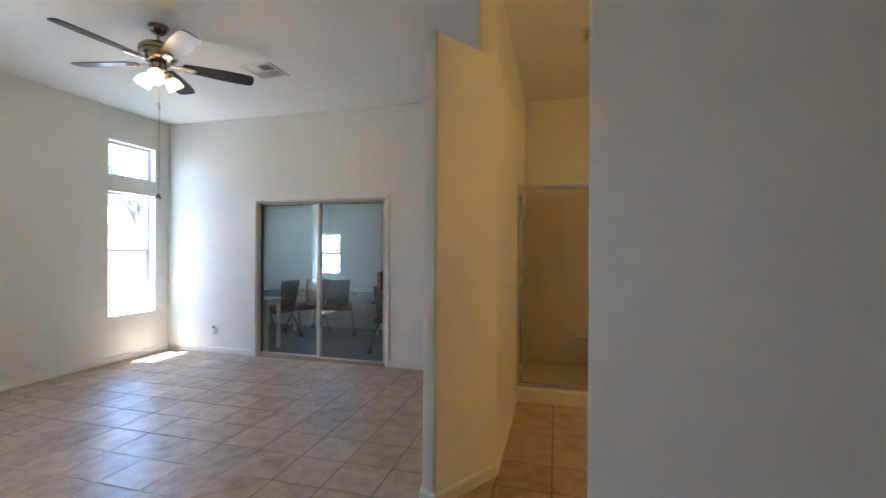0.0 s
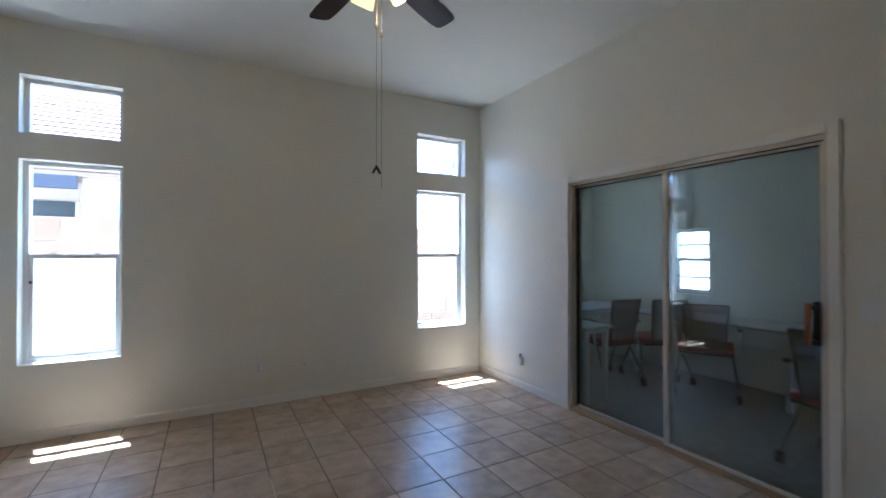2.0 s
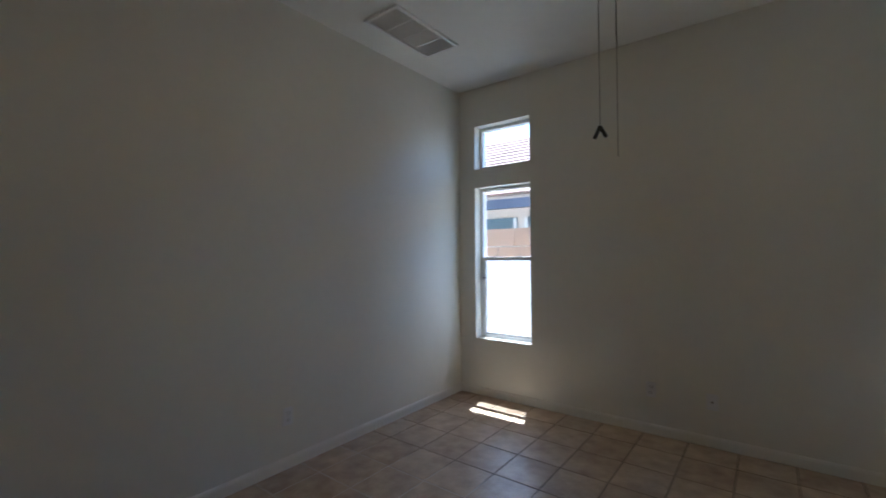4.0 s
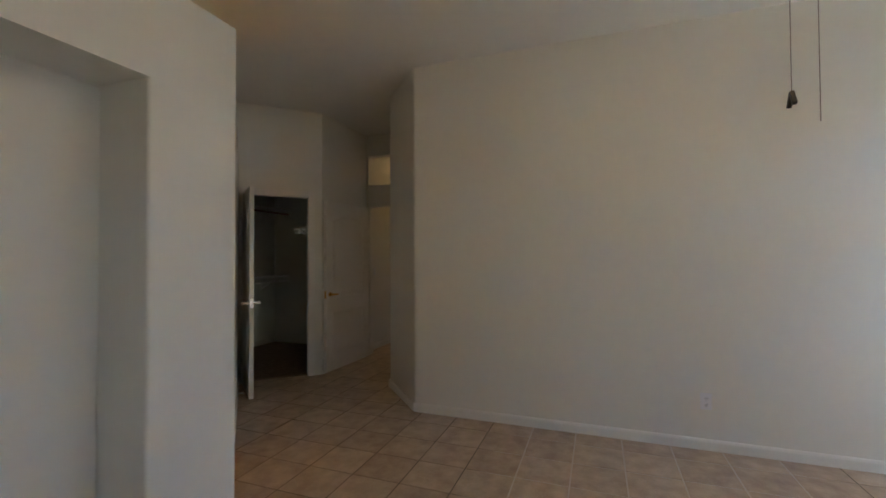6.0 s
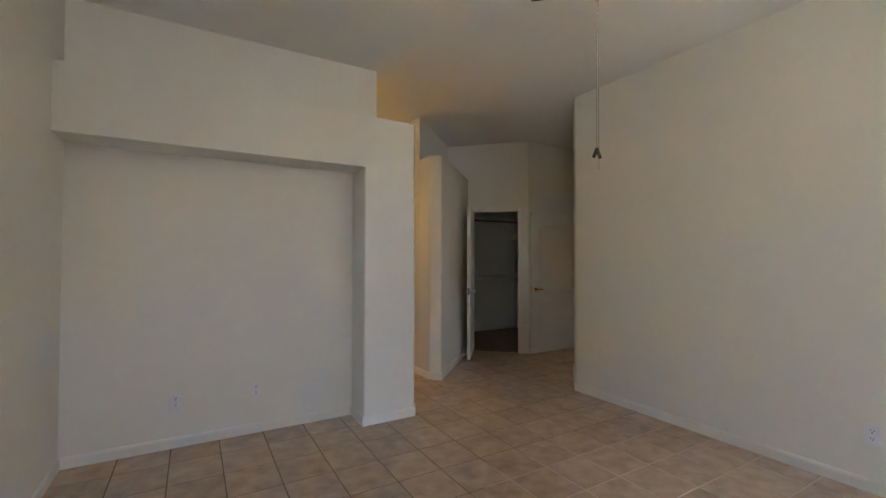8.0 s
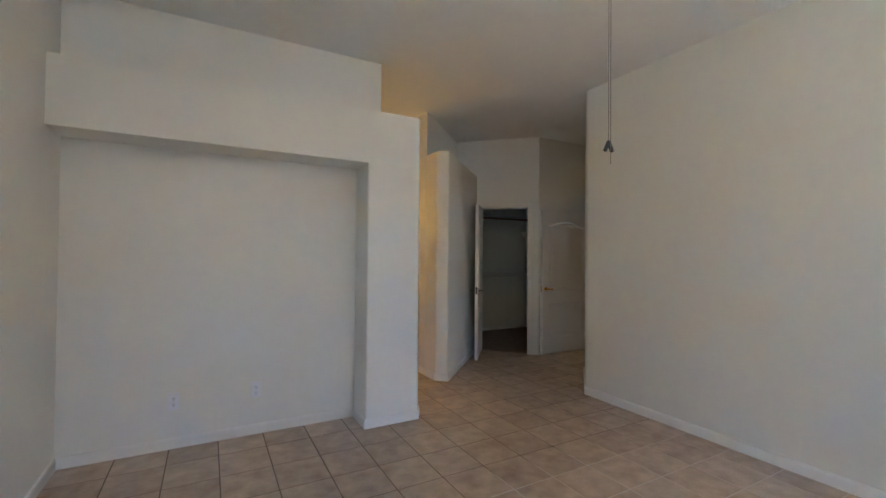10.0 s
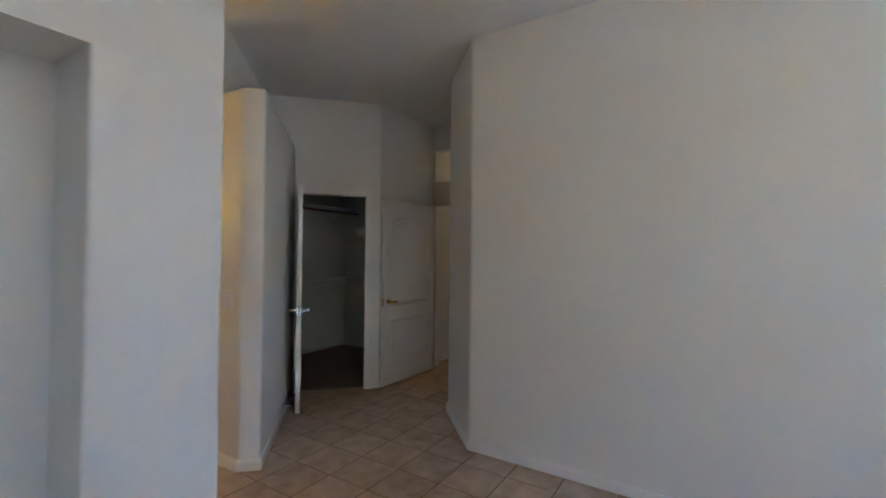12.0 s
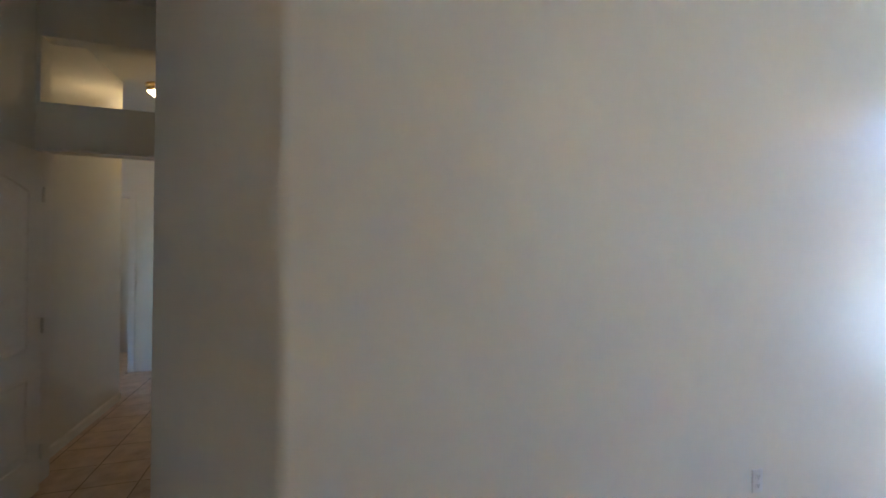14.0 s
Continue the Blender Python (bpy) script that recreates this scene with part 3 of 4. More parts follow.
# ---- wall plates ----
def plate(kind, m, gangs=1):
    """A cover plate facing local +y, centred at the origin."""
    w = 0.072 + 0.046 * (gangs - 1)
    if kind == "outlet":
        p = thing("wall_outlet", m, "white duplex power outlet on the cream wall", "outlet")
    elif kind == "cable":
        p = thing("cable_plate", m, "white cable jack plate on the cream wall", "outlet")
    else:
        p = thing("light_switch", m, "white rocker light switch on the cream wall", "switch")
    part("cover", boxed(-w / 2, 0, -0.058, w / 2, 0.006, 0.058, bevel=0.003), PLATE, p)
    if kind == "outlet":
        for z in (0.022, -0.022):
            s = part("socket", boxed(-0.017, 0.005, z - 0.014, 0.017, 0.009, z + 0.014, bevel=0.003), PLATE, p)
            for x in (-0.007, 0.007):
                part("slot", boxed(x - 0.0015, 0.0085, z - 0.002, x + 0.0015, 0.0095, z + 0.008), SLOT, s)
            part("slot", boxed(-0.003, 0.0085, z - 0.011, 0.003, 0.0095, z - 0.006), SLOT, s)
    elif kind == "cable":
        part("jack", tube(bmesh.new(), (0, 0.005, 0), (0, 0.017, 0), 0.006), NICKEL, p)
    else:
        for g in range(gangs):
            x = 0.046 * (g - (gangs - 1) / 2)
            part("rocker", boxed(x - 0.017, 0.005, -0.033, x + 0.017, 0.011, 0.033, bevel=0.003), PLATE, p)
    for z in (0.0,) if kind == "outlet" else (0.045, -0.045):
        part("screw", tube(bmesh.new(), (0, 0.005, z), (0, 0.0075, z), 0.003, seg=8), LEGM, p)
    return p


plate("outlet", pose(1.789, D, 0.338, 0, 0, 180))
plate("cable", pose(2.188, D, 0.320, 0, 0, 180))
plate("outlet", pose(W, 0.718, 0.344, 0, 0, 90))
plate("outlet", pose(W, 3.641, 0.320, 0, 0, 90))
plate("switch", pose(W, 1.055, 1.085, 0, 0, 90), 2)
plate("outlet", pose(0, 2.448, 0.338, 0, 0, -90))
plate("outlet", pose(3.536, -0.31, 0.330, 0, 0, 0))
plate("outlet", pose(3.000, -0.31, 0.337, 0, 0, 0))
plate("switch", pose(1.129, -1.03, 1.12, 0, 0, -90), 2)
plate("switch", pose(-2.12, -1.385, 1.15, 0, 0, 0))
pl = thing("plug_in_freshener", pose(W - 0.010, 3.641, 0.30, 0, 0, 90), "white plug-in air freshener in a wall outlet", "air freshener")
part("body", boxed(-0.026, 0, -0.055, 0.026, 0.05, 0.025, bevel=0.012), PLATE, pl, smooth=True)
part("vial", tube(bmesh.new(), (0, 0.028, 0.02), (0, 0.028, 0.06), 0.016, 0.013), mat("vial_grey", (0.35, 0.33, 0.31), 0.25), pl, "grey refill vial", smooth=True)


# ---- ceiling fan ----
fan = thing("ceiling_fan", pose(2.095, 2.222, H), "brushed nickel ceiling fan with five dark walnut blades and lit lamps", "ceiling fan")
part("canopy", lathe(bmesh.new(), [(0.0, -0.001), (0.068, -0.001), (0.066, -0.03), (0.045, -0.055), (0.02, -0.065), (0.0, -0.065)], 28), NICKEL, fan, smooth=True)
part("downrod", tube(bmesh.new(), (0, 0, -0.06), (0, 0, -0.15), 0.0135), NICKEL, fan, smooth=True)
part("motor_housing", lathe(bmesh.new(), [(0.0, -0.123), (0.03, -0.123), (0.05, -0.128), (0.105, -0.148), (0.128, -0.173), (0.131, -0.198), (0.126, -0.203), (0.131, -0.208), (0.130, -0.226), (0.118, -0.253), (0.09, -0.273), (0.0, -0.276)], 36), NICKEL, fan, smooth=True)
part("switch_housing", lathe(bmesh.new(), [(0.0, -0.273), (0.055, -0.276), (0.060, -0.293), (0.058, -0.333), (0.035, -0.353), (0.0, -0.356)], 28), NICKEL, fan, smooth=True)
for k in range(5):
    m = pose(0, 0, -0.285, 0, 0, -43 + 72 * k) @ pose(0, 0, 0, -12, 0, 0)
    iron = part("blade_iron", boxed(0.075, -0.016, -0.004, 0.20, 0.016, 0.004, bevel=0.003), NICKEL, fan, "nickel blade iron", m=m)
    part("mount", lathe(bmesh.new(), [(0, -0.012), (0.028, -0.012), (0.034, -0.004), (0.034, 0.004), (0, 0.004)], 18, m=Matrix.Translation((0.205, 0, 0)) @ Matrix.Diagonal((1.5, 1, 1, 1))), NICKEL, iron, smooth=True)
    bm = bmesh.new()
    half_side = [(0.160, 0.030), (0.168, 0.044), (0.19, 0.051), (0.25, 0.058), (0.34, 0.066), (0.45, 0.072), (0.55, 0.073), (0.62, 0.069), (0.645, 0.064), (0.657, 0.054), (0.663, 0.038)]
    outline = [(x, -y) for x, y in half_side] + [(0.666, 0.0)] + half_side[::-1]
    lo = [bm.verts.new((x, y, 0.005)) for x, y in outline]
    hi = [bm.verts.new((x, y, 0.012)) for x, y in outline]
    bm.faces.new(lo)
    bm.faces.new(hi)
    for j in range(len(outline)):
        bm.faces.new((lo[j], lo[(j + 1) % len(outline)], hi[(j + 1) % len(outline)], hi[j]))
    part("blade", bm, BLADE, fan, "dark walnut blade", m=m)
for k, a in enumerate((221, 341, 101)):
    m = pose(0, 0, -0.333, 0, 0, a) @ pose(0.05, 0, 0, 0, 143, 0)
    arm = part("lamp_arm", lathe(bmesh.new(), [(0, -0.01), (0.012, -0.01), (0.012, 0.03), (0.026, 0.034), (0.028, 0.055), (0, 0.055)], 18), NICKEL, fan, m=m, smooth=True)
    part("shade", lathe(bmesh.new(), [(0.027, 0.048), (0.040, 0.060), (0.052, 0.085), (0.056, 0.110), (0.058, 0.135), (0.055, 0.135), (0.052, 0.110), (0.047, 0.085), (0.030, 0.060)], 24),
         SHADE, arm, "lit frosted tulip glass shade", smooth=True)
    lamp = new("fan_lamp", bpy.data.lights.new("fan_lamp", "POINT"))
    lamp.data.energy, lamp.data.color, lamp.data.shadow_soft_size = 0.22, (1.0, 0.60, 0.25), 0.03
    lamp.matrix_world = pose(2.095, 2.222, H) @ m @ pose(0, 0, 0.155)
CHAIN = mat("bead_chain", (0.30, 0.27, 0.23), 0.35, metal=0.9, var=0.1, vscale=60)
for dx, dy, top, end in ((0.008, 0.002, -0.35, -1.276), (0.050, 0.045, -0.335, -1.365)):
    ch = part("pull_chain", tube(bmesh.new(), (dx, dy, top), (dx, dy, end), 0.0013, seg=6), CHAIN, fan, "thin bead pull chain")
    part("connector", lathe(bmesh.new(), [(0, -0.61), (0.006, -0.605), (0.008, -0.59), (0.006, -0.575), (0, -0.57)], 10, m=Matrix.Translation((dx, dy, 0 if dx < 0.02 else -0.012))), CHAIN, ch, smooth=True)
    if dx < 0.02:
        bm = bmesh.new()
        for s in (1, -1):
            block(bm, -0.0055, -0.005, -0.040, 0.0055, 0.005, 0.002, bevel=0.002, m=pose(dx, dy, end + 0.004, 0, 28 * s, 0))
        part("fob", bm, BLACK, ch, "small black forked fob", smooth=True)


# ---- ceiling registers ----
def register(m, w, l, cells, label):
    """A louvred register that hangs flush under the ceiling, w along x, l along y; cells: (across, along)."""
    v = thing("ceiling_vent", m, label, "vent")
    part("backing", boxed(-w / 2 + 0.02, -l / 2 + 0.02, -0.006, w / 2 - 0.02, l / 2 - 0.02, -0.002), VDARK, v)
    e = 0.026
    for x0, x1, y0, y1 in ((-w / 2, -w / 2 + e, -l / 2, l / 2), (w / 2 - e, w / 2, -l / 2, l / 2), (-w / 2 + e, w / 2 - e, -l / 2, -l / 2 + e), (-w / 2 + e, w / 2 - e, l / 2 - e, l / 2)):
        part("frame", boxed(x0, y0, -0.018, x1, y1, -0.001, bevel=0.004), VENTM, v)
    nx, ny = cells
    cw, cl = (w - 2 * e) / nx, (l - 2 * e) / ny
    for i in range(1, nx):
        part("bar", boxed(-w / 2 + e + i * cw - 0.007, -l / 2 + e, -0.017, -w / 2 + e + i * cw + 0.007, l / 2 - e, -0.004, bevel=0.002), VENTM, v)
    for j in range(1, ny):
        part("bar", boxed(-w / 2 + e, -l / 2 + e + j * cl - 0.007, -0.0165, w / 2 - e, -l / 2 + e + j * cl + 0.007, -0.004, bevel=0.002), VENTM, v)
    for i in range(nx):
        for j in range(ny):
            cx, cy = -w / 2 + e + (i + 0.5) * cw, -l / 2 + e + (j + 0.5) * cl
            turn = (i + j) % 2 if nx > 1 else 0
            span, run = (cl, cw) if turn else (cw, cl)
            n = int(run / 0.017)
            for k in range(n):
                s = (k + 0.5) / n * run - run / 2
                tilt = -38 if nx > 1 and (i if turn else j) else -38 if nx == 1 else 38
                mm = pose(cx, cy, -0.0105, 0, 0, 90 * turn) @ pose(0, s * (-1 if turn else 1), 0, tilt, 0, 0)
                part("slat", boxed(-span / 2 + 0.006, -0.0055, -0.0006, span / 2 - 0.006, 0.0055, 0.0006), VENTM, v, m=mm)
    return v


register(pose(2.968, 1.955, H), 0.31, 0.31, (2, 2), "white four-way ceiling air register with louvres")
register(pose(0.430, 3.236, H), 0.33, 0.70, (1, 4), "white long ceiling air register with four louvred bays")
register(pose(3.02, -1.00, H), 0.24, 0.24, (1, 1), "small white bathroom ceiling exhaust grille")


# ---- closet ----
def shelf_rod(z, x0, x1, y, rod, label):
    s = thing("closet_shelf", pose(0, y, z), label, "shelf")
    part("board", boxed(x0, 0.002, 0.03, x1, 0.30, 0.048, bevel=0.002), TRIM, s)
    part("cleat", boxed(x0, 0.002, -0.04, x1, 0.02, 0.03, bevel=0.002), TRIM, s)
    part("rod", tube(bmesh.new(), (x0, 0.27, -0.03), (x1, 0.27, -0.03), 0.016), rod, s, "round hanging rod", smooth=True)
    for x in (x0 + 0.3, (x0 + x1) / 2, x1 - 0.3):
        b = part("bracket", boxed(x - 0.008, 0.003, -0.16, x + 0.008, 0.02, 0.03), TRIM, s)
        part("arm", tube(bmesh.new(), (x, 0.01, -0.15), (x, 0.28, 0.0), 0.006), TRIM, b)
    return s


shelf_rod(2.08, -2.049, 0.299, -3.169, ROD, "white closet shelf with dark wooden hanging rod")
shelf_rod(1.03, -2.049, 0.299, -3.169, TRIM, "white lower closet shelf with hanging rod")
sb = thing("closet_side_shelf", pose(0, 0, 1.70), "white closet shelf with rod and end bracket on the side wall", "shelf")
part("board", boxed(-2.049, -1.735, 0.02, -0.80, -1.405, 0.038, bevel=0.002), TRIM, sb)
part("rod", tube(bmesh.new(), (-2.049, -1.70, -0.025), (-0.80, -1.70, -0.025), 0.015), TRIM, sb, smooth=True)
eb = part("end_bracket", boxed(-0.80, -1.745, 0.005, -0.775, -1.405, 0.04, bevel=0.004), TRIM, sb)
part("hook", boxed(-0.80, -1.73, -0.05, -0.775, -1.665, 0.004, bevel=0.008), TRIM, eb)
part("hook", boxed(-0.80, -1.62, -0.035, -0.775, -1.58, 0.004, bevel=0.006), TRIM, eb)
part("strut", tube(bmesh.new(), (-0.788, -1.66, -0.02), (-0.788, -1.405, -0.2), 0.007), TRIM, eb)

# ---- bathroom ----
SX, SY0, SY1, SZ, KNEE = 3.50, -1.345, -0.354, 1.93, 0.66
sh = thing("shower_enclosure", pose(0, 0, 0), "chrome framed glass shower enclosure on a raised base", "shower")
part("base", boxed(SX - 0.06, SY0 - 0.001, 0.0, BX - 0.002, SY1, 0.13, bevel=0.012), ACRYL, sh, "cream acrylic shower base")
part("surround", boxed(BX - 0.025, SY0, 0.13, BX - 0.003, SY1, 1.84, bevel=0.004), ACRYL, sh, "cream acrylic surround")
part("surround", boxed(SX + 0.03, SY1 - 0.022, 0.13, BX - 0.026, SY1 - 0.001, 1.84, bevel=0.004), ACRYL, sh)
part("side_panel", boxed(SX + 0.022, SY0 + 0.001, 0.13, BX - 0.026, SY0 + 0.02, KNEE - 0.002), ACRYL, sh)
part("shelf", boxed(BX - 0.14, SY0 + 0.1, 0.42, BX - 0.026, SY0 + 0.45, 0.45, bevel=0.01), ACRYL, sh)
for y0, y1, x1 in ((SY1 - 0.045, SY1 - 0.002, 0.02), (-1.128, -1.098, 0.025), (-1.092, -1.066, 0.018), (SY0, SY0 + 0.05, 0.035)):
    part("post", boxed(SX - 0.018, y0, 0.13, SX + x1, y1, SZ, bevel=0.006), CHROME, sh, smooth=True)
part("top_rail", boxed(SX - 0.02, SY0, SZ, SX + 0.022, SY1 - 0.002, SZ + 0.035, bevel=0.006), CHROME, sh, smooth=True)
part("bottom_rail", boxed(SX - 0.02, SY0, 0.13, SX + 0.022, SY1 - 0.002, 0.165, bevel=0.005), CHROME, sh, smooth=True)
part("side_rail", boxed(SX + 0.036, SY0, SZ, BX - 0.026, SY0 + 0.03, SZ + 0.035, bevel=0.006), CHROME, sh, smooth=True)
part("side_rail", boxed(SX + 0.036, SY0, KNEE, BX - 0.026, SY0 + 0.03, KNEE + 0.025, bevel=0.005), CHROME, sh, smooth=True)
for y0, y1 in ((-1.066, SY1 - 0.045), (SY0 + 0.05, -1.128)):
    part("pane", boxed(SX, y0, 0.165, SX + 0.006, y1, SZ), SHOWER_GLASS, sh)
part("pane", boxed(SX + 0.036, SY0 + 0.012, KNEE + 0.025, BX - 0.026, SY0 + 0.018, SZ), SHOWER_GLASS, sh)
part("handle", boxed(SX - 0.05, -1.09, 0.94, SX - 0.019, -1.06, 1.01, bevel=0.006), CHROME, sh, smooth=True)
for z in (0.30, 1.10, SZ - 0.03):
    part("hinge", boxed(SX - 0.032, SY1 - 0.062, z - 0.03, SX - 0.019, SY1 - 0.012, z + 0.05, bevel=0.004), CHROME, sh)
part("closer", boxed(SX - 0.03, SY1 - 0.13, SZ + 0.004, SX - 0.021, SY1 - 0.01, SZ + 0.045, bevel=0.004), CHROME, sh, "chrome pivot plate")
solid("wall_knee", boxed(SX - 0.06, SY0 - 0.16, 0.0, BX - 0.001, SY0 - 0.002, KNEE, bevel=0.012), ACRYL, "cream half-height wall between shower and bathtub", "wall", smooth=True)
tub = thing("bathtub", pose(0, 0, 0), "cream built-in garden bathtub with raised deck", "bathtub")
part("deck", boxed(SX + 0.02, -2.9, 0.0, BX - 0.002, SY0 - 0.162, 0.42, bevel=0.01), ACRYL, tub)
for y0, y1 in ((-2.9, -2.78), (SY0 - 0.30, SY0 - 0.164)):
    part("rim", boxed(SX - 0.01, y0, 0.421, BX - 0.003, y1, 0.46, bevel=0.015), ACRYL, tub, smooth=True)
for x0, x1 in ((SX - 0.01, SX + 0.11), (BX - 0.15, BX - 0.003)):
    part("rim", boxed(x0, -2.78, 0.421, x1, SY0 - 0.30, 0.46, bevel=0.015), ACRYL, tub, smooth=True)
WB = (1.107, 1.877)
bw = sash_window("window_5", *WB, 0.79, 2.015, True, pose(BX, -0.352, 0, 0, 0, -90), "white vinyl window over the bathtub")
sash_window("window_6", *WB, 2.18, 2.615, False, pose(BX, -0.352, 0, 0, 0, -90), "white vinyl transom window over the bathtub")
# added filter sheet outside the glass; it dims the bathroom's daylight
part("added_light_filter", boxed(WB[0] + 0.02, 0.17, 0.81, WB[1] - 0.02, 0.171, 1.99), DAYLIGHT_FILTER, bw, "dark filter sheet added to dim the daylight")
for z0, z1, label in ((1.585, 1.985, "grey roller shade half lowered over the tub window"), (2.19, 2.585, "grey roller shade fully lowered over the transom window")):
    rs = thing("roller_shade", pose(BX, -0.352, 0, 0, 0, -90), label, "window shade")
    part("fabric", boxed(WB[0] + 0.003, 0.012, z0, WB[1] - 0.003, 0.014, z1), SHADEF, rs)
    part("hem_bar", boxed(WB[0] + 0.003, 0.008, z0 - 0.018, WB[1] - 0.003, 0.018, z0 + 0.004, bevel=0.003), SHADEF, rs)
    part("cassette", boxed(WB[0] + 0.002, 0.004, z1, WB[1] - 0.002, 0.05, z1 + 0.029, bevel=0.005), TRIM, rs, "white headrail")
# dark rounded shape on the sill, of unknown kind
dk = thing("bath_pillow", pose(BX + 0.05, -1.62, 0.79), "dark low rounded object on the bathroom window sill", "cushion")
part("cover", boxed(-0.045, -0.15, 0.0, 0.04, 0.13, 0.10, bevel=0.035), BLACK, dk, smooth=True)
vb = thing("vanity_light", pose(1.95, -3.199, 2.06, 0, 0, 0), "chrome vanity light bar with lit round globes", "wall lamp")
part("back_bar", boxed(-0.40, 0.0, -0.05, 0.40, 0.03, 0.05, bevel=0.008), CHROME, vb)
for x in (-0.3, -0.1, 0.1, 0.3):
    part("globe", lathe(bmesh.new(), [(0.0, -0.058)] + [(0.058 * math.sin(math.pi * k / 10), -0.058 * math.cos(math.pi * k / 10)) for k in range(1, 10)] + [(0.0, 0.058)], 18, m=pose(x, 0.095, 0)), GLOBE, vb, "lit warm white globe", smooth=True)
    part("socket", tube(bmesh.new(), (x, 0.025, 0), (x, 0.045, 0), 0.022), CHROME, vb, smooth=True)

# ---- hall ----
hl = thing("hall_ceiling_light", pose(-3.34, -1.05, H), "lit flush-mount hall ceiling light with brass trim", "ceiling lamp")
part("pan", lathe(bmesh.new(), [(0, -0.001), (0.15, -0.001), (0.15, -0.02), (0.13, -0.035), (0, -0.035)], 28), BRASS, hl, smooth=True)
part("bowl", lathe(bmesh.new(), [(0.128, -0.062), (0.12, -0.075), (0.09, -0.098), (0.045, -0.11), (0.0, -0.112)], 28), HALLG, hl, "lit glass bowl", smooth=True)
# added band, opaque so the lamp's light falls downward
part("band", lathe(bmesh.new(), [(0.13, -0.034), (0.136, -0.036), (0.138, -0.064), (0.134, -0.072), (0.129, -0.066), (0.128, -0.036)], 28), BRASS, hl, "opaque brass band added to stop light going sideways", smooth=True)
bl = thing("back_room_light", pose(-4.95, -2.2, H), "lit flush-mount ceiling light in the far room", "ceiling lamp")
part("bowl", lathe(bmesh.new(), [(0, -0.001), (0.125, -0.001), (0.12, -0.065), (0.09, -0.095), (0.0, -0.112)], 24), BACKG, bl, smooth=True)

# ---- sunroom ----
solid("sunroom_floor", boxed(W + 0.075, 0.0, -0.15, SUN_X + 0.15, 4.78, -0.004), CARPET, "grey low-pile carpet", "floor")
solid("sunroom_ceiling", boxed(W + 0.15, 0.0, SUN_H, SUN_X + 0.15, 4.78, SUN_H + 0.12), CEIL, "white painted low ceiling", "ceiling")
wall("wall_sunroom_east", (SUN_X, 4.63), (SUN_X, 0.12), -0.1, SUN_H, -0.15, [(1.18, 1.64, 0.89, 1.65)])
# north opening is added where the camera never looks, to brighten the sunroom
wall("wall_sunroom_north", (W + 0.15, 4.63), (SUN_X + 0.15, 4.63), -0.1, SUN_H, -0.15, [(0.3, 0.85, 0.7, 2.1)])
sash_window("window_8", 0.3, 0.85, 0.7, 2.1, True, pose(W + 0.15, 4.63, 0), "unseen white vinyl single-hung window added to light the sunroom")
wall("wall_sunroom_south", (SUN_X + 0.15, 0.12), (W + 0.15, 0.12), -0.1, SUN_H, -0.12)
sw = sash_window("window_7", 1.18, 1.64, 0.89, 1.65, True, pose(SUN_X, 4.63, 0, 0, 0, -90), "white vinyl window with crossbars in the sunroom")
for z in (1.085, 1.468):
    part("muntin", boxed(1.21, 0.12, z - 0.009, 1.61, 0.15, z + 0.009), VINYL, sw)


def work_table(m, w, l, label):
    t = thing("work_table", m, label, "table", "sunroom work tables")
    part("tabletop", boxed(0, 0, 0.675, w, l, 0.70, bevel=0.004), TABLEM, t)
    for x in (0.04, w - 0.07):
        for y in (0.04, l - 0.07):
            part("leg", boxed(x, y, 0.0, x + 0.042, y + 0.042, 0.675, bevel=0.004), VINYL, t)
    for y in (0.05, l - 0.07):
        part("rail", boxed(0.075, y, 0.63, w - 0.07, y + 0.02, 0.675), LEGM, t)
    return t


work_table(pose(4.335, 2.97, 0), 0.36, 1.35, "white laminate work table with silver legs")
work_table(pose(4.76, 3.86, 0), 1.44, 0.62, "white laminate work table against the sunroom wall")
work_table(pose(5.70, 1.98, 0), 0.575, 1.6, "white laminate work table with silver legs by the chairs")


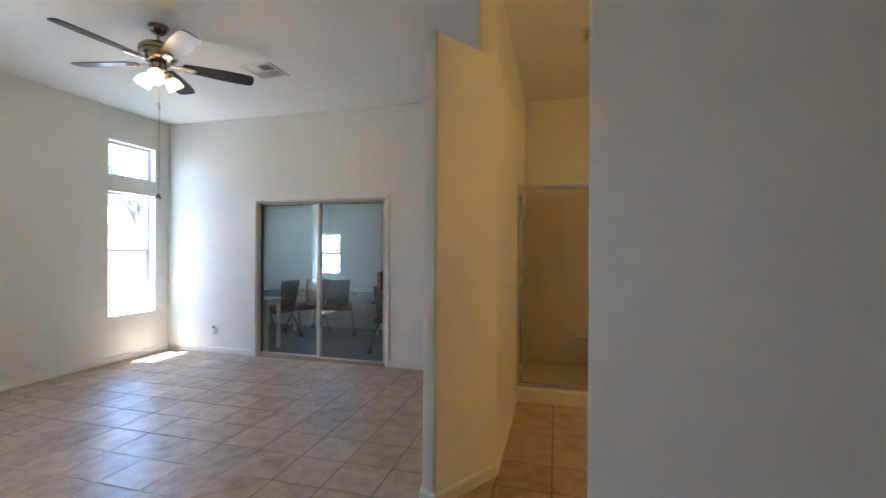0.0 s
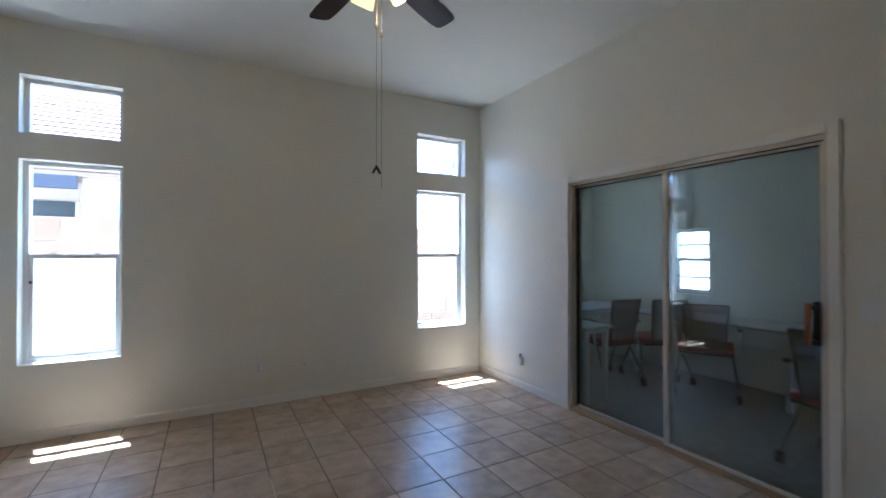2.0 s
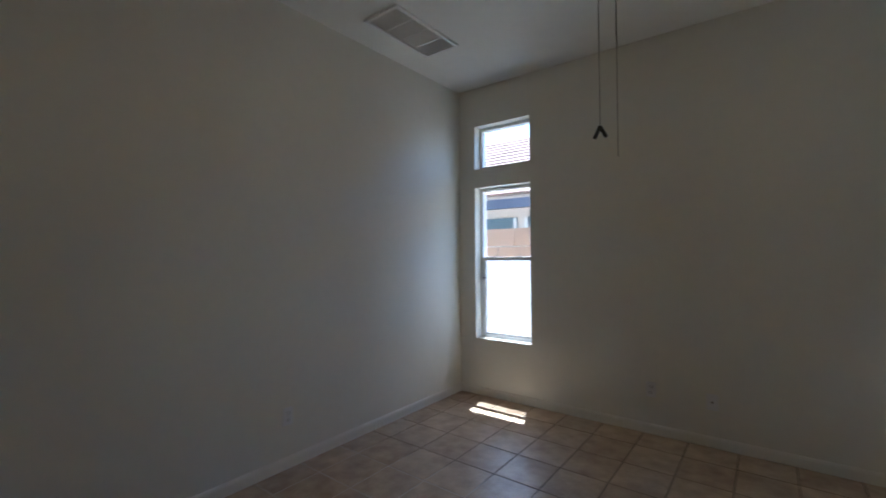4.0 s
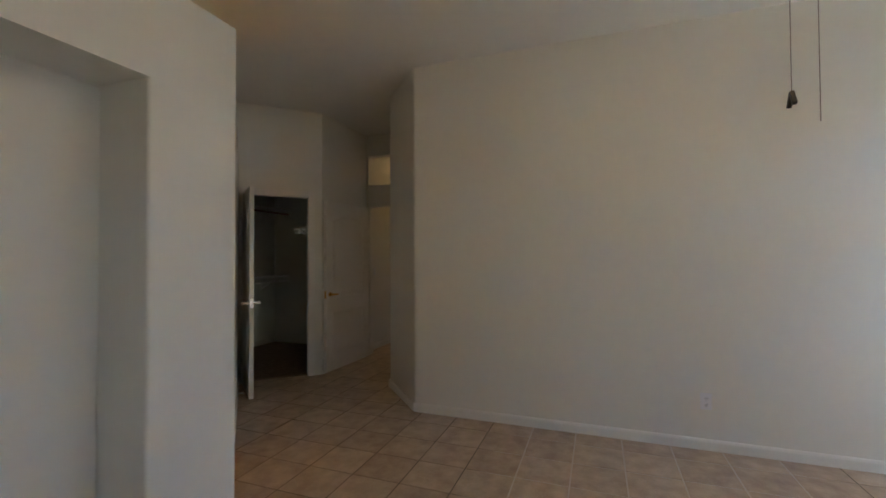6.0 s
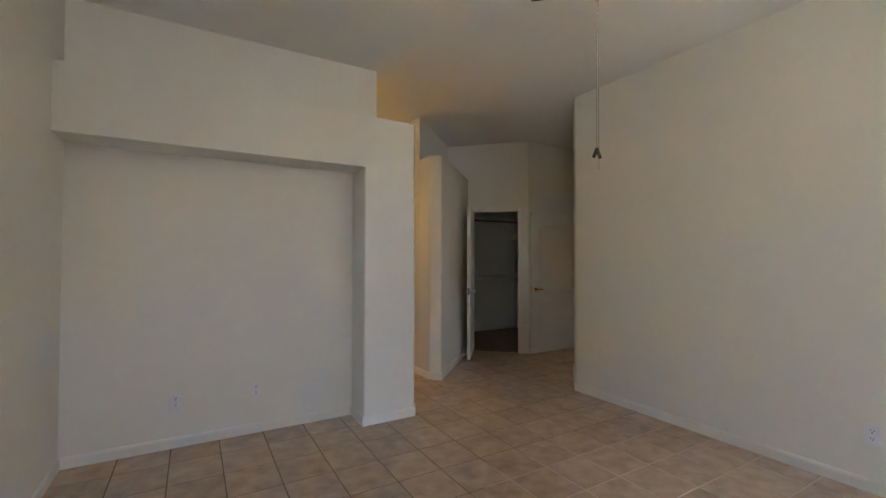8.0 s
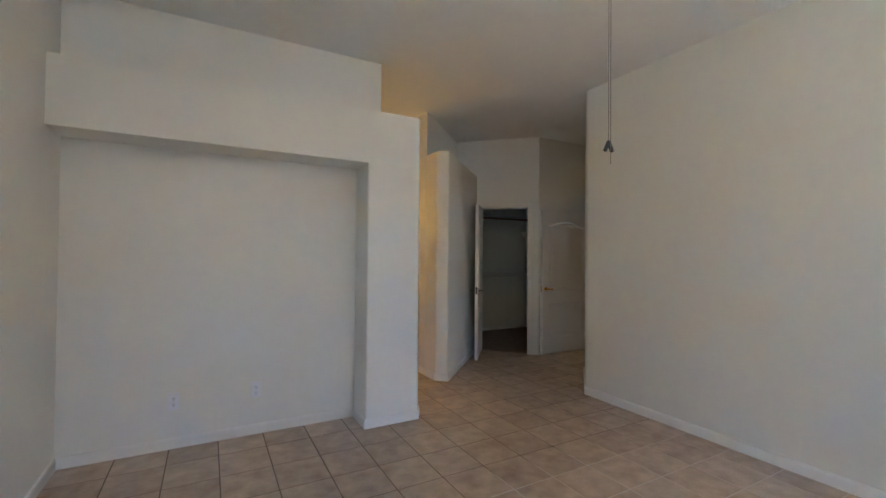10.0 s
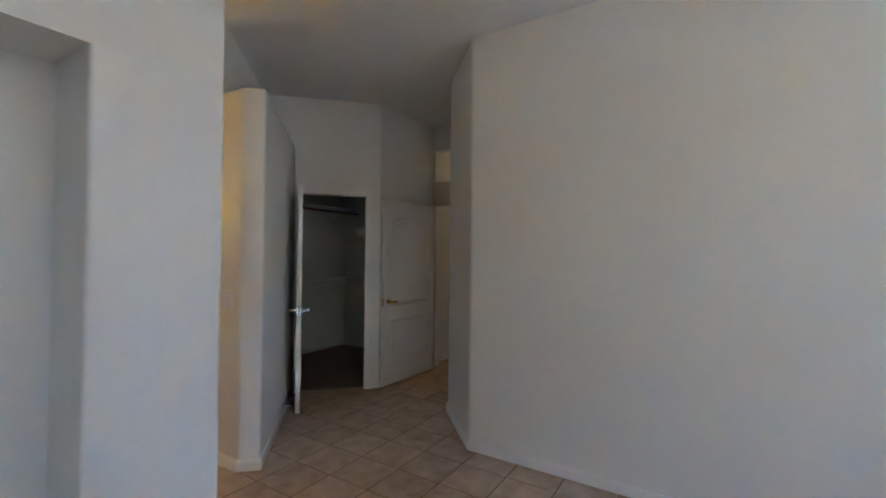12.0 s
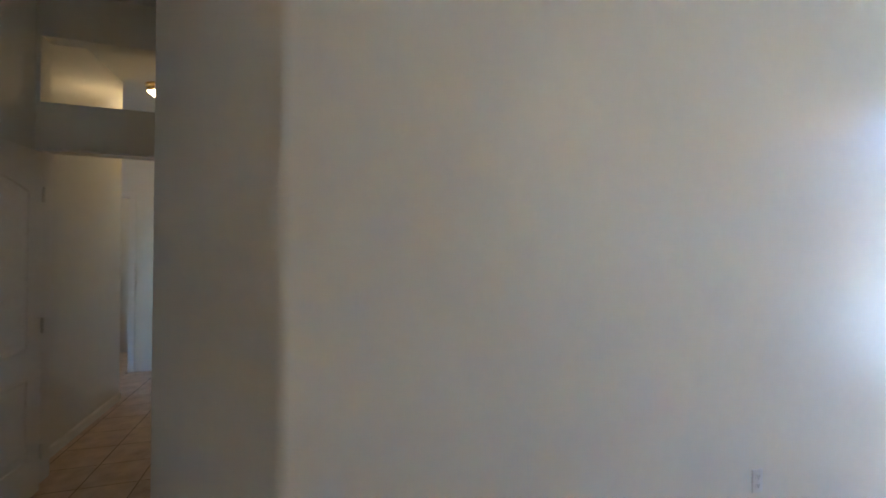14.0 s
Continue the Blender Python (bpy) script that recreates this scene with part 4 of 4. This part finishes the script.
def office_chair(m):
    """Front towards local +y."""
    c = thing("office_chair", m, "black mesh-back nesting chair with red seat on casters", "chair", "sunroom office chairs")
    part("seat", boxed(-0.23, -0.21, 0.43, 0.23, 0.23, 0.48, bevel=0.02), RED, c, "red upholstered seat", smooth=True)
    part("seat_pan", boxed(-0.225, -0.205, 0.405, 0.225, 0.22, 0.432, bevel=0.01), BLACK, c, "black seat pan")
    bm = bmesh.new()
    rows = []
    for k in range(9):
        z = 0.47 + 0.41 * k / 8
        y = -0.225 - 0.05 * (k / 8) ** 1.5
        hw = 0.155 + 0.027 * (k / 8) ** 0.7
        rows.append([(x, y - 0.025 * (1 - (x / hw) ** 2), z) for x in (hw * (j / 5 - 1) for j in range(11))])
    for dy in (0, 0.012):
        vs = [[bm.verts.new((x, y + dy, z)) for x, y, z in r] for r in rows]
        for r, s in zip(vs, vs[1:]):
            for j in range(10):
                bm.faces.new((r[j], r[j + 1], s[j + 1], s[j]))
    part("backrest", bm, MESH, c, "black mesh backrest", smooth=True)
    part("back_frame", tube(tube(tube(bmesh.new(), (-0.15, -0.20, 0.42), (-0.184, -0.275, 0.885), 0.011), (0.15, -0.20, 0.42), (0.184, -0.275, 0.885), 0.011), (-0.184, -0.275, 0.885), (0.184, -0.275, 0.885), 0.010), BLACK, c, smooth=True)
    for s in (-1, 1):
        part("armrest", boxed(s * 0.27 - 0.022, -0.16, 0.645, s * 0.27 + 0.022, 0.10, 0.67, bevel=0.008), BLACK, c)
        part("arm_post", tube(bmesh.new(), (s * 0.25, -0.10, 0.42), (s * 0.27, -0.05, 0.648), 0.014), LEGM, c, smooth=True)
        for y in (0.24, -0.24):
            leg = part("leg", tube(bmesh.new(), (s * 0.21, y * 0.3, 0.42), (s * 0.26, y, 0.075), 0.012), CHAIRM, c, smooth=True)
            part("caster", tube(bmesh.new(), (s * 0.26 - 0.018, y, 0.029), (s * 0.26 + 0.018, y, 0.029), 0.029, seg=16), BLACK, leg, smooth=True)
            part("fork", boxed(s * 0.26 - 0.022, y - 0.012, 0.04, s * 0.26 + 0.022, y + 0.012, 0.08, bevel=0.004), BLACK, leg)
    return c


chair = office_chair(pose(5.19, 3.46, 0, 0, 0, -7))
for x, y, a in ((5.66, 3.22, -25), (5.68, 2.69, -62), (4.88, 1.37, -97)):
    copy_thing(chair, pose(x, y, 0, 0, 0, a))

# ---- outdoors ----
solid("ground", boxed(-400, -400, -0.4, 400, 400, -0.16), GRAVEL, "tan desert gravel ground", "ground")
solid("side_yard", boxed(-8, D + 0.2, -0.17, 12, 7.2, -0.02), GRAVEL, "tan gravel side yard beside the house", "ground")
eave = solid("roof_eave", boxed(-4, D + 0.2, 2.95, SUN_X + 0.6, 4.97, 3.12), FASCIA, "brown painted roof eave", "roof")
solid("house_roof", boxed(-6, -5, H + 0.16, BX + 0.6, 4.97, H + 0.22), FASCIA, "flat roof sheathing over the house", "roof")
solid("sunroom_roof", boxed(W + 0.16, 0.0, SUN_H + 0.13, SUN_X + 0.5, 4.97, SUN_H + 0.19), FASCIA, "sunroom roof sheathing", "roof")

# neighbour beyond the fence
nb = thing("neighbour_house", pose(0, 0, 0), "single-storey stucco house with clay tile roof", "house")
part("wall", boxed(-12, 10.6, -0.2, -0.6, 17, 2.72), STUCCO, nb, "pale stucco wall")
part("wall", boxed(-0.6, 9.9, -0.2, 5.2, 17, 2.72), STUCCO, nb, "pale stucco wing")
for x0, x1 in ((-4.6, -2.55), (-2.3, -0.75)):
    w = part("window", boxed(x0, 10.55, 1.2, x1, 10.6, 2.33), NEIGH_GLASS, nb)
    for a in (x0, (x0 + x1) / 2, x1 - 0.06):
        part("frame", boxed(a, 10.52, 1.2, a + 0.06, 10.549, 2.33), VINYL, w)
part("fascia", boxed(-12.5, 9.62, 2.74, 5.6, 9.66, 2.84), FASCIA, nb, "painted fascia board")
# dark slate strip below the eave, ends at the wing
part("patio_beam", boxed(-12.4, 9.67, 2.48, -0.62, 9.80, 2.84), SLATE, nb, "dark slate band below the eave")
part("soffit", boxed(-12.5, 9.66, 2.70, 5.6, 17.4, 2.76), FASCIA, nb)
slope = math.atan2(2.45, 4.0)
bm = bmesh.new()
vs = [bm.verts.new(p) for p in ((-12.5, 9.6, 2.76), (5.6, 9.6, 2.76), (3.6, 13.6, 5.2), (-12.5, 13.6, 5.2), (5.6, 17.6, 2.76), (-12.5, 17.6, 2.76))]
for f in ((0, 1, 2, 3), (1, 4, 2), (3, 2, 4, 5), (0, 3, 5), (0, 5, 4, 1)):
    bm.faces.new([vs[k] for k in f])
rf = part("roof", bm, ROOFM, nb, "clay tile roof")
n = 16
for k in range(n):
    y = 9.56 + 4.0 * k / n
    z = 2.76 + 2.45 * k / n
    part("tile_course", boxed(-12.4, 0, 0.0, 5.55 - 2.0 * k / n, 0.29, 0.035, m=pose(0, y, z + 0.03, math.degrees(slope) - 5, 0, 0)), ROOFM, rf)

# block fence, each block its own piece
fence = solid("block_fence", boxed(-9, 7.215, -0.2, 12, 7.345, 1.825), MORTAR, "tan concrete block garden wall", "fence", kind="structure")
blk = mesh_of("block", boxed(0.006, 0, 0.006, 0.606, 0.15, 0.300, bevel=0.004), BLOCKM)
for r in range(6):
    for k in range(16):
        x = -3.6 + 0.612 * k + (0.306 if r % 2 else 0)
        ob = new("block", blk)
        ob.parent = fence
        ob.matrix_local = pose(x, 7.2, -0.02 + 0.309 * r)


# tree: tapered trunk, limbs, clumps of small leaves
def tree(m, height, spread, seed, leaves):
    rng = random.Random(seed)
    t = thing("tree", m, "leafy green desert shade tree beyond the fence", "tree")
    bm = tube(bmesh.new(), (0, 0, 0), (0.1, 0.05, height * 0.4), 0.16, 0.11, 10)
    tips = []
    for k in range(9):
        a, h = 2 * math.pi * k / 9 + rng.random() * 0.5, height * (0.35 + 0.12 * rng.random())
        p = Vector((math.cos(a) * spread * rng.uniform(0.35, 0.8), math.sin(a) * spread * rng.uniform(0.35, 0.8), height * rng.uniform(0.55, 0.95)))
        tube(bm, (0.08, 0.04, h), p, 0.06, 0.02, 7)
        tips.append(p)
        for _ in range(3):
            q = p + Vector((rng.gauss(0, 1), rng.gauss(0, 1), rng.gauss(0, 0.7))) * spread * 0.28
            tube(bm, p.lerp(Vector((0.08, 0.04, h)), 0.3), q, 0.022, 0.008, 5)
            tips.append(q)
    part("trunk", bm, BARK, t)
    verts, faces = [], []
    for k in range(leaves):
        c = rng.choice(tips) + Vector((rng.gauss(0, 1), rng.gauss(0, 1), rng.gauss(0, 0.8))) * spread * 0.17
        d = Vector((rng.gauss(0, 1), rng.gauss(0, 1), rng.gauss(0, 1))).normalized()
        e = d.orthogonal().normalized()
        s = rng.uniform(0.045, 0.085)
        i = len(verts)
        verts += [c - d * s, c + e * s * 0.4, c + d * s, c - e * s * 0.4]
        faces.append((i, i + 1, i + 2, i + 3))
    me = bpy.data.meshes.new("crown")
    me.from_pydata(verts, [], faces)
    me.materials.append(LEAF)
    cr = tagged(new("crown", me), "airy crown of small green leaves")
    cr.parent = t
    return t


tree(pose(10.1, 12.4, -0.2), 5.7, 1.75, 3, 11000)
tree(pose(17.5, 15.5, -0.2), 6.5, 2.8, 5, 5000)
tree(pose(7.4, -1.75, -0.2), 4.6, 2.1, 8, 7000)

# ---- floor tiles, each its own piece; nearest 300, the rest joined ----
g = 0.0038
piece = mesh_of("tile", boxed(g, g, -0.012, TPX - g, TPY - g, 0.0, bevel=0.0015), TILEM)
cells = []
for i in range(-26, 9):
    for j in range(-14, 13):
        x, y = TX + i * TPX, TY + j * TPY
        cx, cy = x + TPX / 2, y + TPY / 2
        bed = -TPX < x < W and -0.45 < cy and y < D
        ves = -1.9 < cx < 2.4 and -2.2 < cy <= -0.45 or -1.9 < cx and x <= -TPX and -0.45 < cy < 0.3
        bath = 2.4 <= cx < SX and -3.2 < cy <= -0.45 or 1.0 < cx and -3.3 < cy <= -2.2
        clos = -2.2 < cx < 0.5 and -3.3 < cy <= -2.2 or -2.2 < cx <= -1.9 and -2.2 < cy < -1.35
        hall = -5.6 < cx <= -1.9 and -3.5 < cy < 0.0
        if bed or ves or bath or clos or hall:
            w0, w1 = min(x + TPX, W + 0.07) - x, min(y + TPY, D + 0.15) - y
            cells.append((0 if bed or ves else 1, (cx - 2.0) ** 2 + (cy - 1.0) ** 2, x, y, w0, w1))
cells.sort()
rest = bmesh.new()
for n, (far, _, x, y, w0, w1) in enumerate(cells):
    if n < 300 and w0 > 0.9 * TPX and w1 > 0.9 * TPY:
        ob = new("tile", piece)
        ob.parent = floor
        ob.matrix_local = pose(x, y, random.uniform(-0.0006, 0.0004))
    else:
        vs = [rest.verts.new(p) for z in (-0.003, 0.0) for p in ((x + g, y + g, z), (x + w0 - g, y + g, z), (x + w0 - g, y + w1 - g, z), (x + g, y + w1 - g, z))]
        for f in ((4, 5, 6, 7), (0, 1, 5, 4), (1, 2, 6, 5), (2, 3, 7, 6), (3, 0, 4, 7)):
            rest.faces.new([vs[k] for k in f])
far_tiles = part("far_tiles", rest, TILEM, floor)
far_tiles["kind"] = "stuff"
